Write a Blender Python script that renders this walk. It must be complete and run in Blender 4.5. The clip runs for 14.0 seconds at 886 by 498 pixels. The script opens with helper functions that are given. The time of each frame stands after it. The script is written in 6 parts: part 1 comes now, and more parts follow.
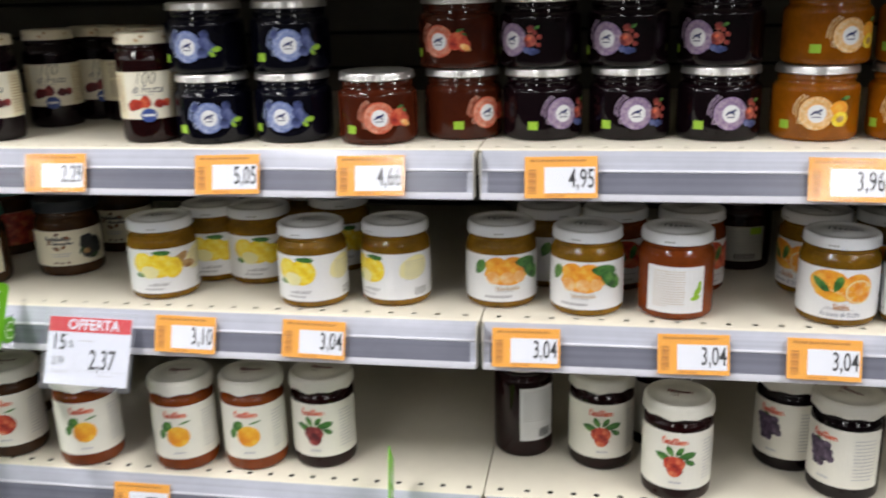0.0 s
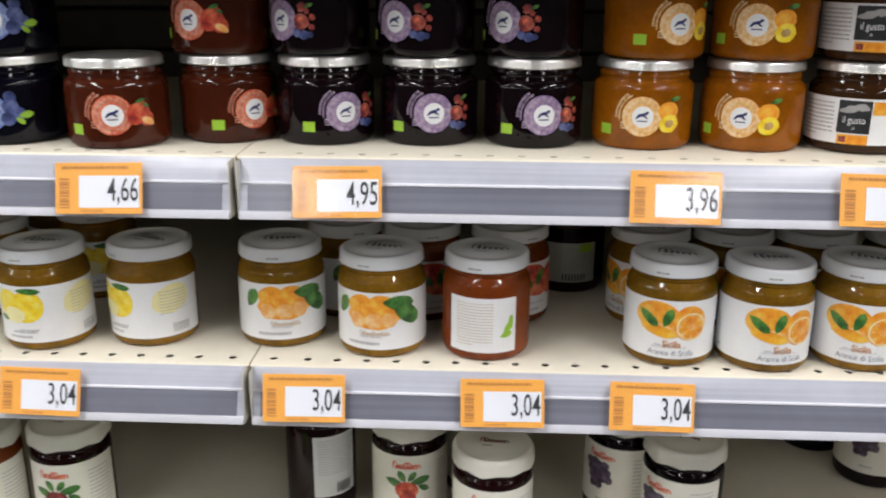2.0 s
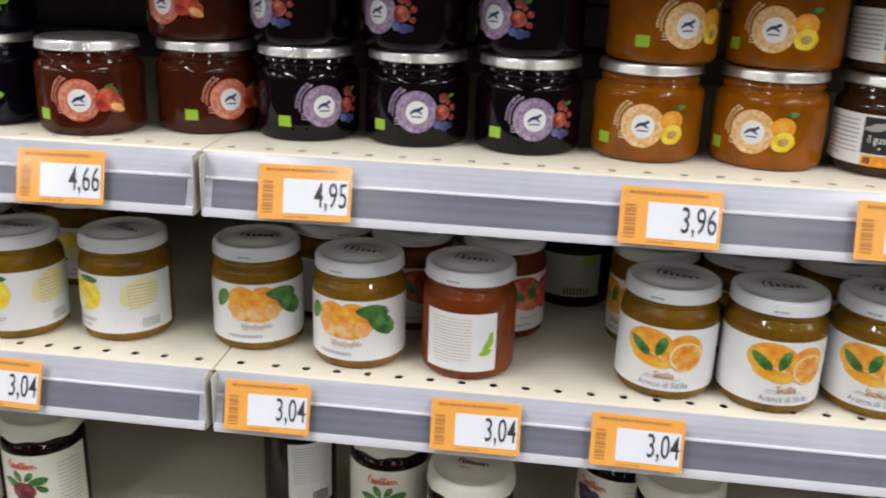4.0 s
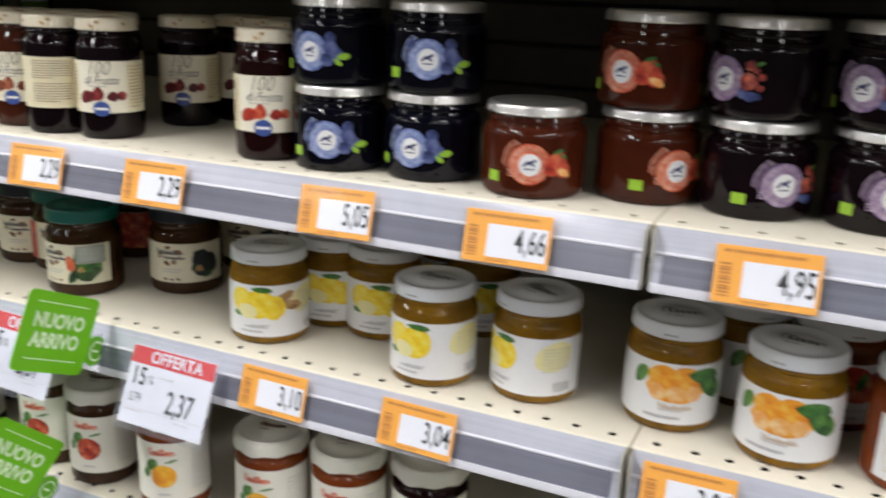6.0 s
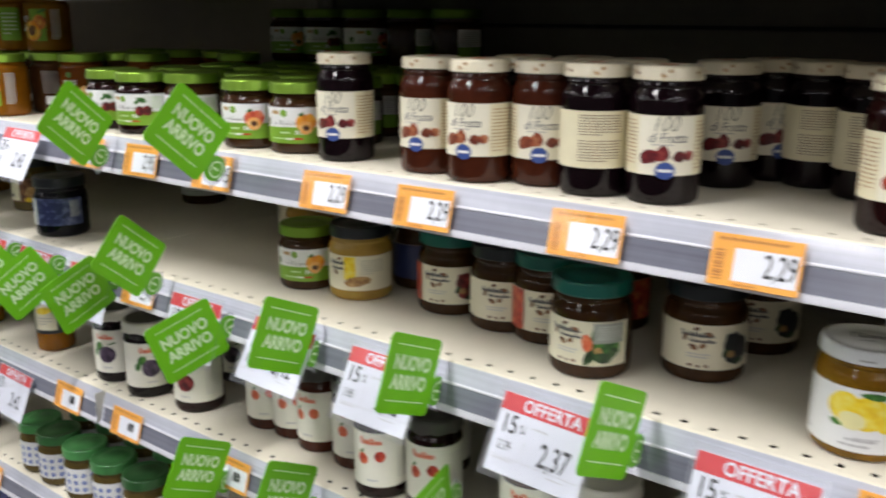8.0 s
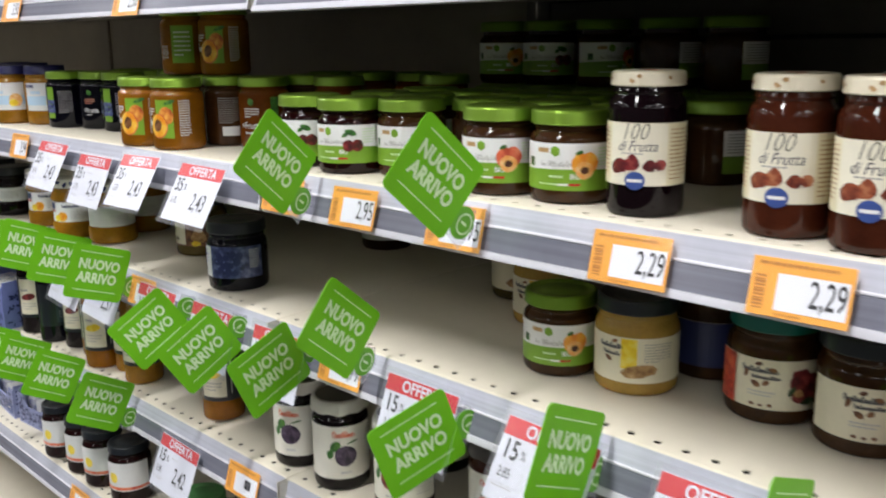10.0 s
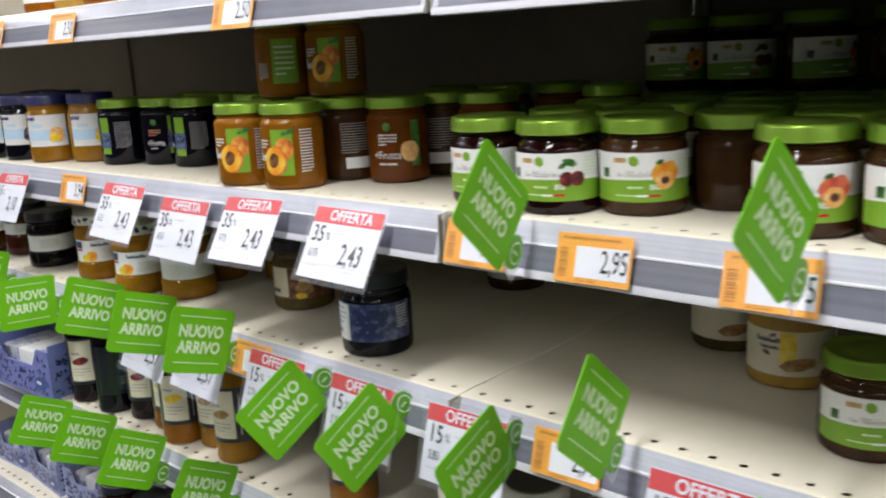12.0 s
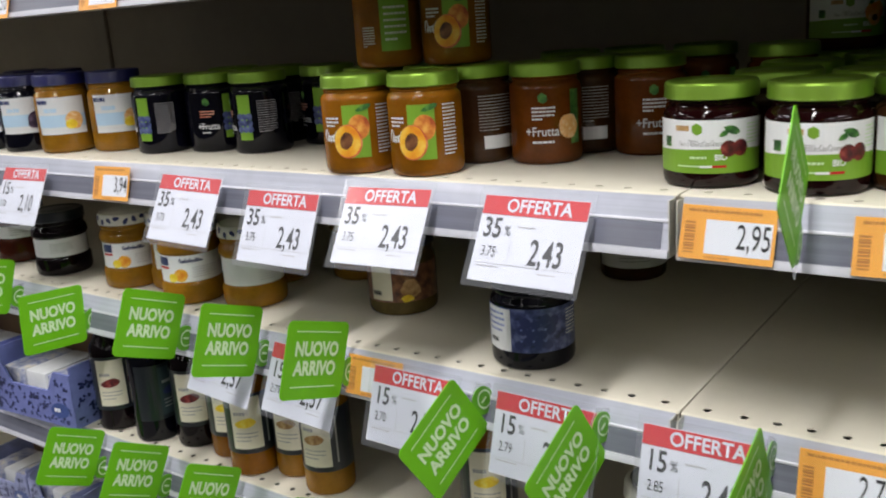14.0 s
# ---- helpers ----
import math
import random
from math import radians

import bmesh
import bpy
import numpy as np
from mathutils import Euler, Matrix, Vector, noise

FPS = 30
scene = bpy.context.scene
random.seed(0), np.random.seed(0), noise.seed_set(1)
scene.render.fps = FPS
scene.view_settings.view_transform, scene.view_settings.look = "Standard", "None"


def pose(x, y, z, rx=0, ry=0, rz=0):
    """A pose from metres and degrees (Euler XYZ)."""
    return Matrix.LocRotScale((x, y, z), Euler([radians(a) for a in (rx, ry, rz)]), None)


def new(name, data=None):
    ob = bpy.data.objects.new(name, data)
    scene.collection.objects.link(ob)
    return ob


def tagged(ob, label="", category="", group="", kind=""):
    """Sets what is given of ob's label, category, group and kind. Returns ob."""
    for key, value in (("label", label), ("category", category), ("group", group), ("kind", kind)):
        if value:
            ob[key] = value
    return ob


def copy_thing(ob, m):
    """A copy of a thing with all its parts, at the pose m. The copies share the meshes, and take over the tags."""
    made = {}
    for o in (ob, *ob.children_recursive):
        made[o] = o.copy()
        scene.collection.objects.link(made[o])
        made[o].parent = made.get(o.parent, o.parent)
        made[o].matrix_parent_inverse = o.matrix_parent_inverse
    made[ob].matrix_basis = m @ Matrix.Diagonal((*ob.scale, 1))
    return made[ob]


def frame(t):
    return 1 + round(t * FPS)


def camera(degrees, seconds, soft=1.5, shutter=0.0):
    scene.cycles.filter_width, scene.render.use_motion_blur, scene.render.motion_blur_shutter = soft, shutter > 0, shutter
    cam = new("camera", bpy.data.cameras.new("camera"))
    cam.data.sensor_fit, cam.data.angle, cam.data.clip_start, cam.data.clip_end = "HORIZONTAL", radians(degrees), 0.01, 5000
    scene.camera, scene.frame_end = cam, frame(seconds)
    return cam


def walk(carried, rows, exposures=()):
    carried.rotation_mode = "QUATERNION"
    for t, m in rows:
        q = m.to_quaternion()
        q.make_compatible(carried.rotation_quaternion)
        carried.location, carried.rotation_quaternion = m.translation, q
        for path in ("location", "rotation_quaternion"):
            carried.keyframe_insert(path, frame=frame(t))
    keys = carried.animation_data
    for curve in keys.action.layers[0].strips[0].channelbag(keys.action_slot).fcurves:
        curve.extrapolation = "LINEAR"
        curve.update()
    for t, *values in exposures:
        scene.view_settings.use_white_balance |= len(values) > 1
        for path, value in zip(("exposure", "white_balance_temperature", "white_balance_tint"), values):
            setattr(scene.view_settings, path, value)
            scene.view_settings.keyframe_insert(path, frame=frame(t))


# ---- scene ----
cam = camera(52.3, 14.0, soft=2.0, shutter=0.5)
METRES, EYE, TILT, LEAN, TURN = 1.652, 1.45, 0.0, 0.63, 9.55
ROWS = [
    (0.0, 0.0, 0.0, 0.0, -0.25, -16.66, 0.85),
    (0.5, 0.013, 0.0338, -0.0018, -3.81, -16.55, 0.77),
    (1.0, 0.0273, 0.0583, -0.0043, -5.87, -16.78, 0.42),
    (1.5, 0.0445, 0.078, -0.0066, -6.8, -17.22, -0.2),
    (2.0, 0.0638, 0.095, -0.0072, -7.0, -17.66, -0.95),
    (2.2, 0.0693, 0.1006, -0.0072, -7.18, -17.78, -1.34),
    (4.3, 0.108, 0.1263, -0.0034, 0.47, -18.96, -2.96),
    (4.5, 0.1014, 0.129, -0.0015, 2.75, -18.95, -2.95),
    (5.0, 0.0815, 0.1318, -0.0002, 7.29, -18.34, -2.96),
    (5.5, 0.0586, 0.1322, 0.002, 10.96, -17.79, -2.85),
    (6.0, 0.0245, 0.1336, 0.0013, 14.85, -16.85, -2.63),
    (6.5, -0.0186, 0.1359, 0.002, 17.86, -16.12, -2.19),
    (7.0, -0.0717, 0.1376, 0.0007, 21.03, -15.58, -1.55),
    (7.5, -0.1269, 0.1396, -0.0006, 24.59, -15.24, -1.01),
    (8.0, -0.178, 0.1462, -0.0037, 28.3, -15.03, -0.66),
    (8.5, -0.2214, 0.1576, -0.0074, 31.6, -14.83, -0.52),
    (9.0, -0.2592, 0.1754, -0.0116, 33.65, -14.47, -0.41),
    (9.2, -0.2741, 0.186, -0.0138, 34.6, -14.17, -0.39),
    (11.3, -0.4529, 0.2527, -0.0117, 33.5, -12.63, 1.27),
    (11.5, -0.4698, 0.2484, -0.0112, 32.97, -12.79, 1.55),
    (12.0, -0.5248, 0.2433, -0.0121, 31.88, -13.29, 2.54),
    (12.5, -0.5767, 0.2339, -0.0125, 30.69, -13.79, 3.2),
    (13.0, -0.6228, 0.2313, -0.0128, 29.31, -14.35, 3.6),
    (13.5, -0.6596, 0.2341, -0.0143, 27.59, -14.73, 3.59),
    (14.0, -0.6951, 0.2479, -0.0163, 25.49, -15.01, 3.36),
]
EXPOSURES = [(0.0, 0.0), (1.0, 0.0), (2.0, -0.08), (5.0, -0.12), (8.5, -0.10), (11.5, -0.20), (13.0, -0.25), (14.0, -0.37)]
walk(cam, [(t, pose(0, 0, EYE, TILT, LEAN, TURN) @ pose(METRES * x, METRES * y, METRES * z, 90 + pitch, roll, yaw)) for t, x, y, z, yaw, pitch, roll in ROWS], EXPOSURES)

# ---- world and light: a closed shop hall lit by ceiling strip lamps ----
world = bpy.data.worlds.new("world")
scene.world = world
world.use_nodes = True
world.node_tree.nodes["Background"].inputs[0].default_value = (0.9, 0.95, 1.0, 1)
world.node_tree.nodes["Background"].inputs[1].default_value = 0.01
CEILING = 3.3
LAMP_X = (-7.5, -4.4, -1.4, 1.75, 4.8)
LAMP_ROWS = ((-0.1, 2.0, 0.16, 97.0), (-2.6, 1.6, 0.16, 26.0), (-4.9, 1.9, 0.30, 17.0))  # middle, length, width and watts of the strips over each aisle


# ---- materials ----
def mat(name, color, rough=0.5, metal=0.0, coat=0.0, vary=0.12, scale=40.0, bump=0.0, bump_scale=300.0, spec=0.5, sss=0.0, random_tint=0.0):
    """A principled surface whose colour varies at two scales, with fine relief."""
    m = bpy.data.materials.new(name)
    m.use_nodes = True
    nt = m.node_tree
    b = nt.nodes["Principled BSDF"]
    b.inputs["Roughness"].default_value = rough
    b.inputs["Metallic"].default_value = metal
    b.inputs["Coat Weight"].default_value = coat
    b.inputs["Coat Roughness"].default_value = 0.07
    b.inputs["Specular IOR Level"].default_value = spec
    if sss:
        b.inputs["Subsurface Weight"].default_value = sss
        b.inputs["Subsurface Radius"].default_value = (0.02, 0.008, 0.003)
        b.inputs["Subsurface Scale"].default_value = 0.4
    co = nt.nodes.new("ShaderNodeTexCoord")
    n1 = nt.nodes.new("ShaderNodeTexNoise")
    n1.inputs["Scale"].default_value = scale
    n1.inputs["Detail"].default_value = 5
    n2 = nt.nodes.new("ShaderNodeTexNoise")
    n2.inputs["Scale"].default_value = scale * 7.3
    n2.inputs["Detail"].default_value = 3
    nt.links.new(co.outputs["Object"], n1.inputs["Vector"])
    nt.links.new(co.outputs["Object"], n2.inputs["Vector"])
    add = nt.nodes.new("ShaderNodeMath")
    add.operation = "MULTIPLY_ADD"
    add.inputs[1].default_value = 0.35
    nt.links.new(n2.outputs["Fac"], add.inputs[0])
    nt.links.new(n1.outputs["Fac"], add.inputs[2])
    ramp = nt.nodes.new("ShaderNodeMapRange")
    ramp.inputs["From Min"].default_value = 0.4
    ramp.inputs["From Max"].default_value = 0.95
    ramp.inputs["To Min"].default_value = 1 - vary
    ramp.inputs["To Max"].default_value = 1 + vary
    nt.links.new(add.outputs[0], ramp.inputs["Value"])
    out = ramp.outputs["Result"]
    if random_tint:
        info = nt.nodes.new("ShaderNodeObjectInfo")
        r = nt.nodes.new("ShaderNodeMapRange")
        r.inputs["To Min"].default_value = 1 - random_tint
        r.inputs["To Max"].default_value = 1 + random_tint
        nt.links.new(info.outputs["Random"], r.inputs["Value"])
        mul = nt.nodes.new("ShaderNodeMath")
        mul.operation = "MULTIPLY"
        nt.links.new(out, mul.inputs[0])
        nt.links.new(r.outputs["Result"], mul.inputs[1])
        out = mul.outputs[0]
    vm = nt.nodes.new("ShaderNodeVectorMath")
    vm.operation = "SCALE"
    vm.inputs[0].default_value = color
    nt.links.new(out, vm.inputs["Scale"])
    nt.links.new(vm.outputs["Vector"], b.inputs["Base Color"])
    if bump:
        n3 = nt.nodes.new("ShaderNodeTexNoise")
        n3.inputs["Scale"].default_value = bump_scale
        nt.links.new(co.outputs["Object"], n3.inputs["Vector"])
        bp = nt.nodes.new("ShaderNodeBump")
        bp.inputs["Strength"].default_value = bump
        bp.inputs["Distance"].default_value = 0.001
        nt.links.new(n3.outputs["Fac"], bp.inputs["Height"])
        nt.links.new(bp.outputs["Normal"], b.inputs["Normal"])
    return m


def jam(name, color, vary=0.35, sss=0.0):
    """Jam or jelly seen through the glass that it fills: lumpy colour under a clear, smooth coat."""
    return mat(name, color, 0.45, 0, 0.6, vary, 45, spec=0.0, sss=sss, random_tint=0.12)


def clear(name, tint=(1, 1, 1), rough=0.03, opaque=0.08, gloss=0.035):
    """Thin clear plastic."""
    m = bpy.data.materials.new(name)
    m.use_nodes = True
    nt = m.node_tree
    nt.nodes.remove(nt.nodes["Principled BSDF"])
    out = nt.nodes["Material Output"]
    tr = nt.nodes.new("ShaderNodeBsdfTransparent")
    tr.inputs[0].default_value = (*tint, 1)
    gl = nt.nodes.new("ShaderNodeBsdfGlossy")
    gl.inputs["Roughness"].default_value = rough
    df = nt.nodes.new("ShaderNodeBsdfDiffuse")
    df.inputs[0].default_value = (0.62, 0.64, 0.70, 1)
    m1 = nt.nodes.new("ShaderNodeMixShader")
    m1.inputs[0].default_value = opaque
    nt.links.new(tr.outputs[0], m1.inputs[1])
    nt.links.new(df.outputs[0], m1.inputs[2])
    m2 = nt.nodes.new("ShaderNodeMixShader")
    m2.inputs[0].default_value = gloss
    nt.links.new(m1.outputs[0], m2.inputs[1])
    nt.links.new(gl.outputs[0], m2.inputs[2])
    nt.links.new(m2.outputs[0], out.inputs[0])
    return m


def streaked(name, color, rough):
    """Extruded glossy plastic with fine streaks along x."""
    m = mat(name, color, rough, vary=0.1, scale=12, spec=0.8)
    nt = m.node_tree
    co = nt.nodes.new("ShaderNodeTexCoord")
    mp = nt.nodes.new("ShaderNodeMapping")
    mp.inputs["Scale"].default_value = (2.5, 260, 260)
    nz = nt.nodes.new("ShaderNodeTexNoise")
    nz.inputs["Scale"].default_value = 1.0
    nz.inputs["Detail"].default_value = 4
    mr = nt.nodes.new("ShaderNodeMapRange")
    mr.inputs["To Min"].default_value = rough * 0.6
    mr.inputs["To Max"].default_value = rough * 1.7
    nt.links.new(co.outputs["Object"], mp.inputs["Vector"])
    nt.links.new(mp.outputs["Vector"], nz.inputs["Vector"])
    nt.links.new(nz.outputs["Fac"], mr.inputs["Value"])
    b = nt.nodes["Principled BSDF"]
    nt.links.new(mr.outputs["Result"], b.inputs["Roughness"])
    old = b.inputs["Base Color"].links[0].from_socket
    mr2 = nt.nodes.new("ShaderNodeMapRange")
    mr2.inputs["To Min"].default_value = 0.72
    mr2.inputs["To Max"].default_value = 1.28
    vm = nt.nodes.new("ShaderNodeVectorMath")
    vm.operation = "SCALE"
    nt.links.new(nz.outputs["Fac"], mr2.inputs["Value"])
    nt.links.new(old, vm.inputs[0])
    nt.links.new(mr2.outputs["Result"], vm.inputs["Scale"])
    nt.links.new(vm.outputs["Vector"], b.inputs["Base Color"])
    return m


SHELF = mat("shelf_paint", (0.745, 0.695, 0.58), 0.42, vary=0.06, scale=9, bump=0.08, bump_scale=900)
# Shelf paint darkened for the shade on undersides; the plinths share it.
SHELF_SHADE = mat("shelf_paint_shaded", (0.60, 0.57, 0.49), 0.5, vary=0.08, scale=9)
BACK = mat("back_panel_paint", (0.135, 0.127, 0.105), 0.6, vary=0.15, scale=14)
BACK_PLAIN = mat("plain_back_paint", (0.34, 0.307, 0.247), 0.55, vary=0.12, scale=6)
# Near-black that gives the shelf holes their shade; also the panel backing.
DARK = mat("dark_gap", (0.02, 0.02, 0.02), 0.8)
RAIL_UP = streaked("rail_plastic_light", (0.48, 0.495, 0.575), 0.16)
RAIL_LOW = streaked("rail_insert_dark", (0.165, 0.17, 0.215), 0.17)
CAP = mat("rail_cap", (0.50, 0.485, 0.44), 0.5)
RAIL_LIP = mat("rail_lip", (0.62, 0.62, 0.68), 0.2, vary=0.05)
PAPER = mat("white_paper", (0.62, 0.64, 0.73), 0.4, vary=0.03, spec=0.4, coat=0.1)
ORANGE = mat("orange_card", (0.87, 0.40, 0.06), 0.38, vary=0.05, coat=0.2)
ORANGE_DK = mat("orange_print", (0.52, 0.21, 0.035), 0.5)
INK = mat("black_ink", (0.022, 0.022, 0.025), 0.5)
GREY_INK = mat("grey_ink", (0.36, 0.355, 0.35), 0.5)
RED = mat("red_print", (0.52, 0.016, 0.022), 0.5, vary=0.05, spec=0.25)
GREEN = mat("green_card", (0.145, 0.46, 0.007), 0.5, vary=0.05, coat=0.05, spec=0.3)
GREEN_PALE = mat("pale_green_print", (0.62, 0.8, 0.5), 0.45)
GREEN_EAR = mat("green_ear", (0.11, 0.37, 0.012), 0.35, coat=0.15)
POUCH = clear("clear_pouch", rough=0.18, opaque=0.10)
COVER = clear("clear_cover", rough=0.12, opaque=0.03, gloss=0.06)
CLIP = clear("clear_clip", opaque=0.22)
FLOOR = mat("floor_tile", (0.28, 0.27, 0.25), 0.25, vary=0.1, scale=6)
WALL = mat("wall_paint", (0.15, 0.15, 0.145), 0.7, vary=0.05, scale=4)
GONDOLA = mat("gondola_grey", (0.055, 0.055, 0.055), 0.7, vary=0.3, scale=7)
CEIL = mat("ceiling_dark_paint", (0.09, 0.09, 0.09), 0.8, vary=0.08, scale=3)
HOUSING = mat("lamp_housing", (0.8, 0.8, 0.8), 0.4)

LABEL = mat("label_white", (0.85, 0.855, 0.87), 0.35, vary=0.04, coat=0.25)
LABEL_GREY = mat("label_cool_white", (0.74, 0.75, 0.76), 0.35, vary=0.05, coat=0.25)
CREAM = mat("label_cream", (0.80, 0.74, 0.53), 0.4, vary=0.05, coat=0.15)
CREAM_DEEP = mat("label_deep_cream", (0.78, 0.73, 0.58), 0.45, vary=0.07, coat=0.1)
LABEL_IVORY = mat("label_ivory", (0.84, 0.82, 0.735), 0.4, vary=0.04, coat=0.2)
CREAM_PALE = mat("label_pale_cream", (0.86, 0.82, 0.68), 0.4, vary=0.04, coat=0.15)
DARK_OLIVE = mat("lid_dark_olive", (0.055, 0.055, 0.04), 0.35, vary=0.15, coat=0.2)
LID_WHITE = mat("lid_white", (0.82, 0.84, 0.87), 0.24, vary=0.04, coat=0.4)
LID_IVORY = mat("lid_ivory", (0.78, 0.76, 0.68), 0.3, vary=0.05, coat=0.3)
LID_CREAM = mat("lid_cream", (0.82, 0.75, 0.58), 0.28, vary=0.05, coat=0.4)
LID_SILVER = mat("lid_silver", (0.72, 0.71, 0.69), 0.34, 0.95, vary=0.08, scale=80)
LID_GREEN = mat("lid_green_metal", (0.20, 0.345, 0.035), 0.40, 0.70, coat=0.12, vary=0.06)
LID_TEAL = mat("lid_teal", (0.006, 0.125, 0.105), 0.3, vary=0.05, coat=0.3)
LID_BLACK = mat("lid_black", (0.012, 0.016, 0.022), 0.3, vary=0.1, coat=0.3)
LID_BLUE = mat("lid_blue", (0.010, 0.012, 0.085), 0.35, vary=0.1, coat=0.1)
LID_BROWN = mat("lid_dark_grey", (0.09, 0.085, 0.08), 0.35, vary=0.1, coat=0.2)
LID_LEAF = mat("lid_leaf_green", (0.045, 0.165, 0.05), 0.3, vary=0.35, scale=30, coat=0.3, random_tint=0.5)

J_BLUE = jam("blueberry_jam", (0.002, 0.002, 0.0055))
J_MIX = jam("mixed_berry_jam", (0.0045, 0.0016, 0.0028))
J_STRAW = jam("strawberry_jam", (0.050, 0.0095, 0.0035))
J_APRICOT = jam("apricot_jam", (0.27, 0.082, 0.003), 0.3, 0.15)
J_PEACH = jam("peach_jam", (0.22, 0.082, 0.005), 0.25, 0.12)
J_MARM = jam("citrus_marmalade", (0.20, 0.100, 0.008), 0.45, 0.15)
J_RED = jam("blood_orange_marmalade", (0.17, 0.036, 0.007), 0.3, 0.1)
J_BROWN_RED = jam("brown_red_spread", (0.046, 0.011, 0.005))
J_CHERRY = jam("cherry_jam", (0.011, 0.0017, 0.002))
J_BROWN = jam("brown_preserve", (0.042, 0.017, 0.006))
J_RUST = jam("rust_orange_jam", (0.115, 0.031, 0.004), 0.3, 0.08)
J_HONEY = jam("honey_cream", (0.42, 0.26, 0.06), 0.2, 0.2)
J_GOLD = jam("golden_jam", (0.27, 0.125, 0.010), 0.25, 0.12)
J_OLIVE = jam("green_preserve", (0.10, 0.07, 0.02))


def picture_print(name, dark, middle, light, scale=110.0):
    """Ink of a printed picture: soft blotches of three tones, as in a photograph of fruit."""
    m = bpy.data.materials.new(name)
    m.use_nodes = True
    nt = m.node_tree
    bsdf = nt.nodes["Principled BSDF"]
    bsdf.inputs["Roughness"].default_value = 0.38
    bsdf.inputs["Coat Weight"].default_value = 0.2
    co = nt.nodes.new("ShaderNodeTexCoord")
    no = nt.nodes.new("ShaderNodeTexNoise")
    no.inputs["Scale"].default_value = scale
    no.inputs["Detail"].default_value = 3.0
    no.inputs["Roughness"].default_value = 0.6
    ramp = nt.nodes.new("ShaderNodeValToRGB")
    ramp.color_ramp.elements[0].position, ramp.color_ramp.elements[0].color = 0.34, dark + (1,)
    ramp.color_ramp.elements[1].position, ramp.color_ramp.elements[1].color = 0.66, light + (1,)
    mid = ramp.color_ramp.elements.new(0.50)
    mid.color = middle + (1,)
    nt.links.new(co.outputs["Object"], no.inputs["Vector"])
    nt.links.new(no.outputs["Fac"], ramp.inputs["Fac"])
    nt.links.new(ramp.outputs["Color"], bsdf.inputs["Base Color"])
    return m


P_BLUE = picture_print("print_blue", (0.085, 0.13, 0.38), (0.17, 0.225, 0.50), (0.33, 0.39, 0.64), 260.0)
P_STAMP = mat("print_stamp_blue", (0.045, 0.085, 0.30), 0.4, vary=0.08)
P_NAVY = mat("print_navy", (0.025, 0.035, 0.13), 0.4)
P_BERRY = picture_print("print_blueberry", (0.012, 0.02, 0.075), (0.055, 0.075, 0.21), (0.16, 0.19, 0.38))
P_LILAC = picture_print("print_lilac", (0.17, 0.10, 0.24), (0.30, 0.20, 0.37), (0.46, 0.36, 0.50), 260.0)
P_REDF = picture_print("print_red_fruit", (0.22, 0.012, 0.012), (0.52, 0.05, 0.025), (0.72, 0.20, 0.09))
P_CORAL = picture_print("print_coral", (0.55, 0.07, 0.035), (0.72, 0.14, 0.065), (0.80, 0.27, 0.15))
P_PEACH = picture_print("print_peach", (0.84, 0.36, 0.09), (0.87, 0.47, 0.16), (0.90, 0.64, 0.34))
P_SAND = picture_print("print_sand", (0.78, 0.38, 0.10), (0.85, 0.50, 0.20), (0.90, 0.66, 0.38), 260.0)
P_ORANGE = picture_print("print_orange", (0.78, 0.24, 0.015), (0.87, 0.36, 0.03), (0.90, 0.52, 0.08))
P_YELLOW = picture_print("print_yellow", (0.80, 0.52, 0.02), (0.90, 0.68, 0.03), (0.92, 0.78, 0.16))
P_PALEY = mat("print_pale_yellow", (0.86, 0.8, 0.42), 0.4, vary=0.08)
P_LEAF = picture_print("print_leaf", (0.015, 0.07, 0.015), (0.045, 0.17, 0.03), (0.13, 0.30, 0.06))
P_LIME = mat("print_lime", (0.3, 0.52, 0.04), 0.4, vary=0.08)
P_GRASS = mat("print_grass", (0.19, 0.37, 0.03), 0.4, vary=0.08)
P_DARKRED = picture_print("print_dark_red", (0.05, 0.006, 0.010), (0.17, 0.015, 0.02), (0.36, 0.07, 0.06))
P_BROWN = picture_print("print_brown", (0.06, 0.018, 0.010), (0.16, 0.06, 0.025), (0.27, 0.12, 0.05))
P_TAN = picture_print("print_tan", (0.26, 0.12, 0.04), (0.45, 0.26, 0.10), (0.60, 0.40, 0.20))
P_SKY = mat("print_sky", (0.48, 0.66, 0.82), 0.4, vary=0.05)
P_SMOKE = mat("print_smoke", (0.022, 0.024, 0.027), 0.4, vary=0.6, scale=90)
P_BLUE_SOFT = picture_print("print_soft_blue", (0.15, 0.20, 0.43), (0.27, 0.33, 0.56), (0.47, 0.52, 0.69), 260.0)
P_LILAC_SOFT = picture_print("print_soft_lilac", (0.22, 0.14, 0.27), (0.33, 0.24, 0.36), (0.50, 0.42, 0.50), 260.0)
P_CORAL_SOFT = picture_print("print_soft_coral", (0.52, 0.10, 0.05), (0.62, 0.22, 0.14), (0.74, 0.42, 0.32), 260.0)
P_SAND_SOFT = picture_print("print_soft_sand", (0.70, 0.36, 0.10), (0.80, 0.52, 0.24), (0.86, 0.70, 0.48), 260.0)
P_WILD = picture_print("print_wild_berry", (0.10, 0.012, 0.02), (0.30, 0.045, 0.035), (0.50, 0.16, 0.11))
P_GOLD = picture_print("print_gold_fruit", (0.78, 0.26, 0.015), (0.88, 0.44, 0.03), (0.92, 0.62, 0.10), 60.0)
TAG_PAPER = mat("tag_paper", (0.77, 0.79, 0.86), 0.4, vary=0.03, spec=0.4, coat=0.1)
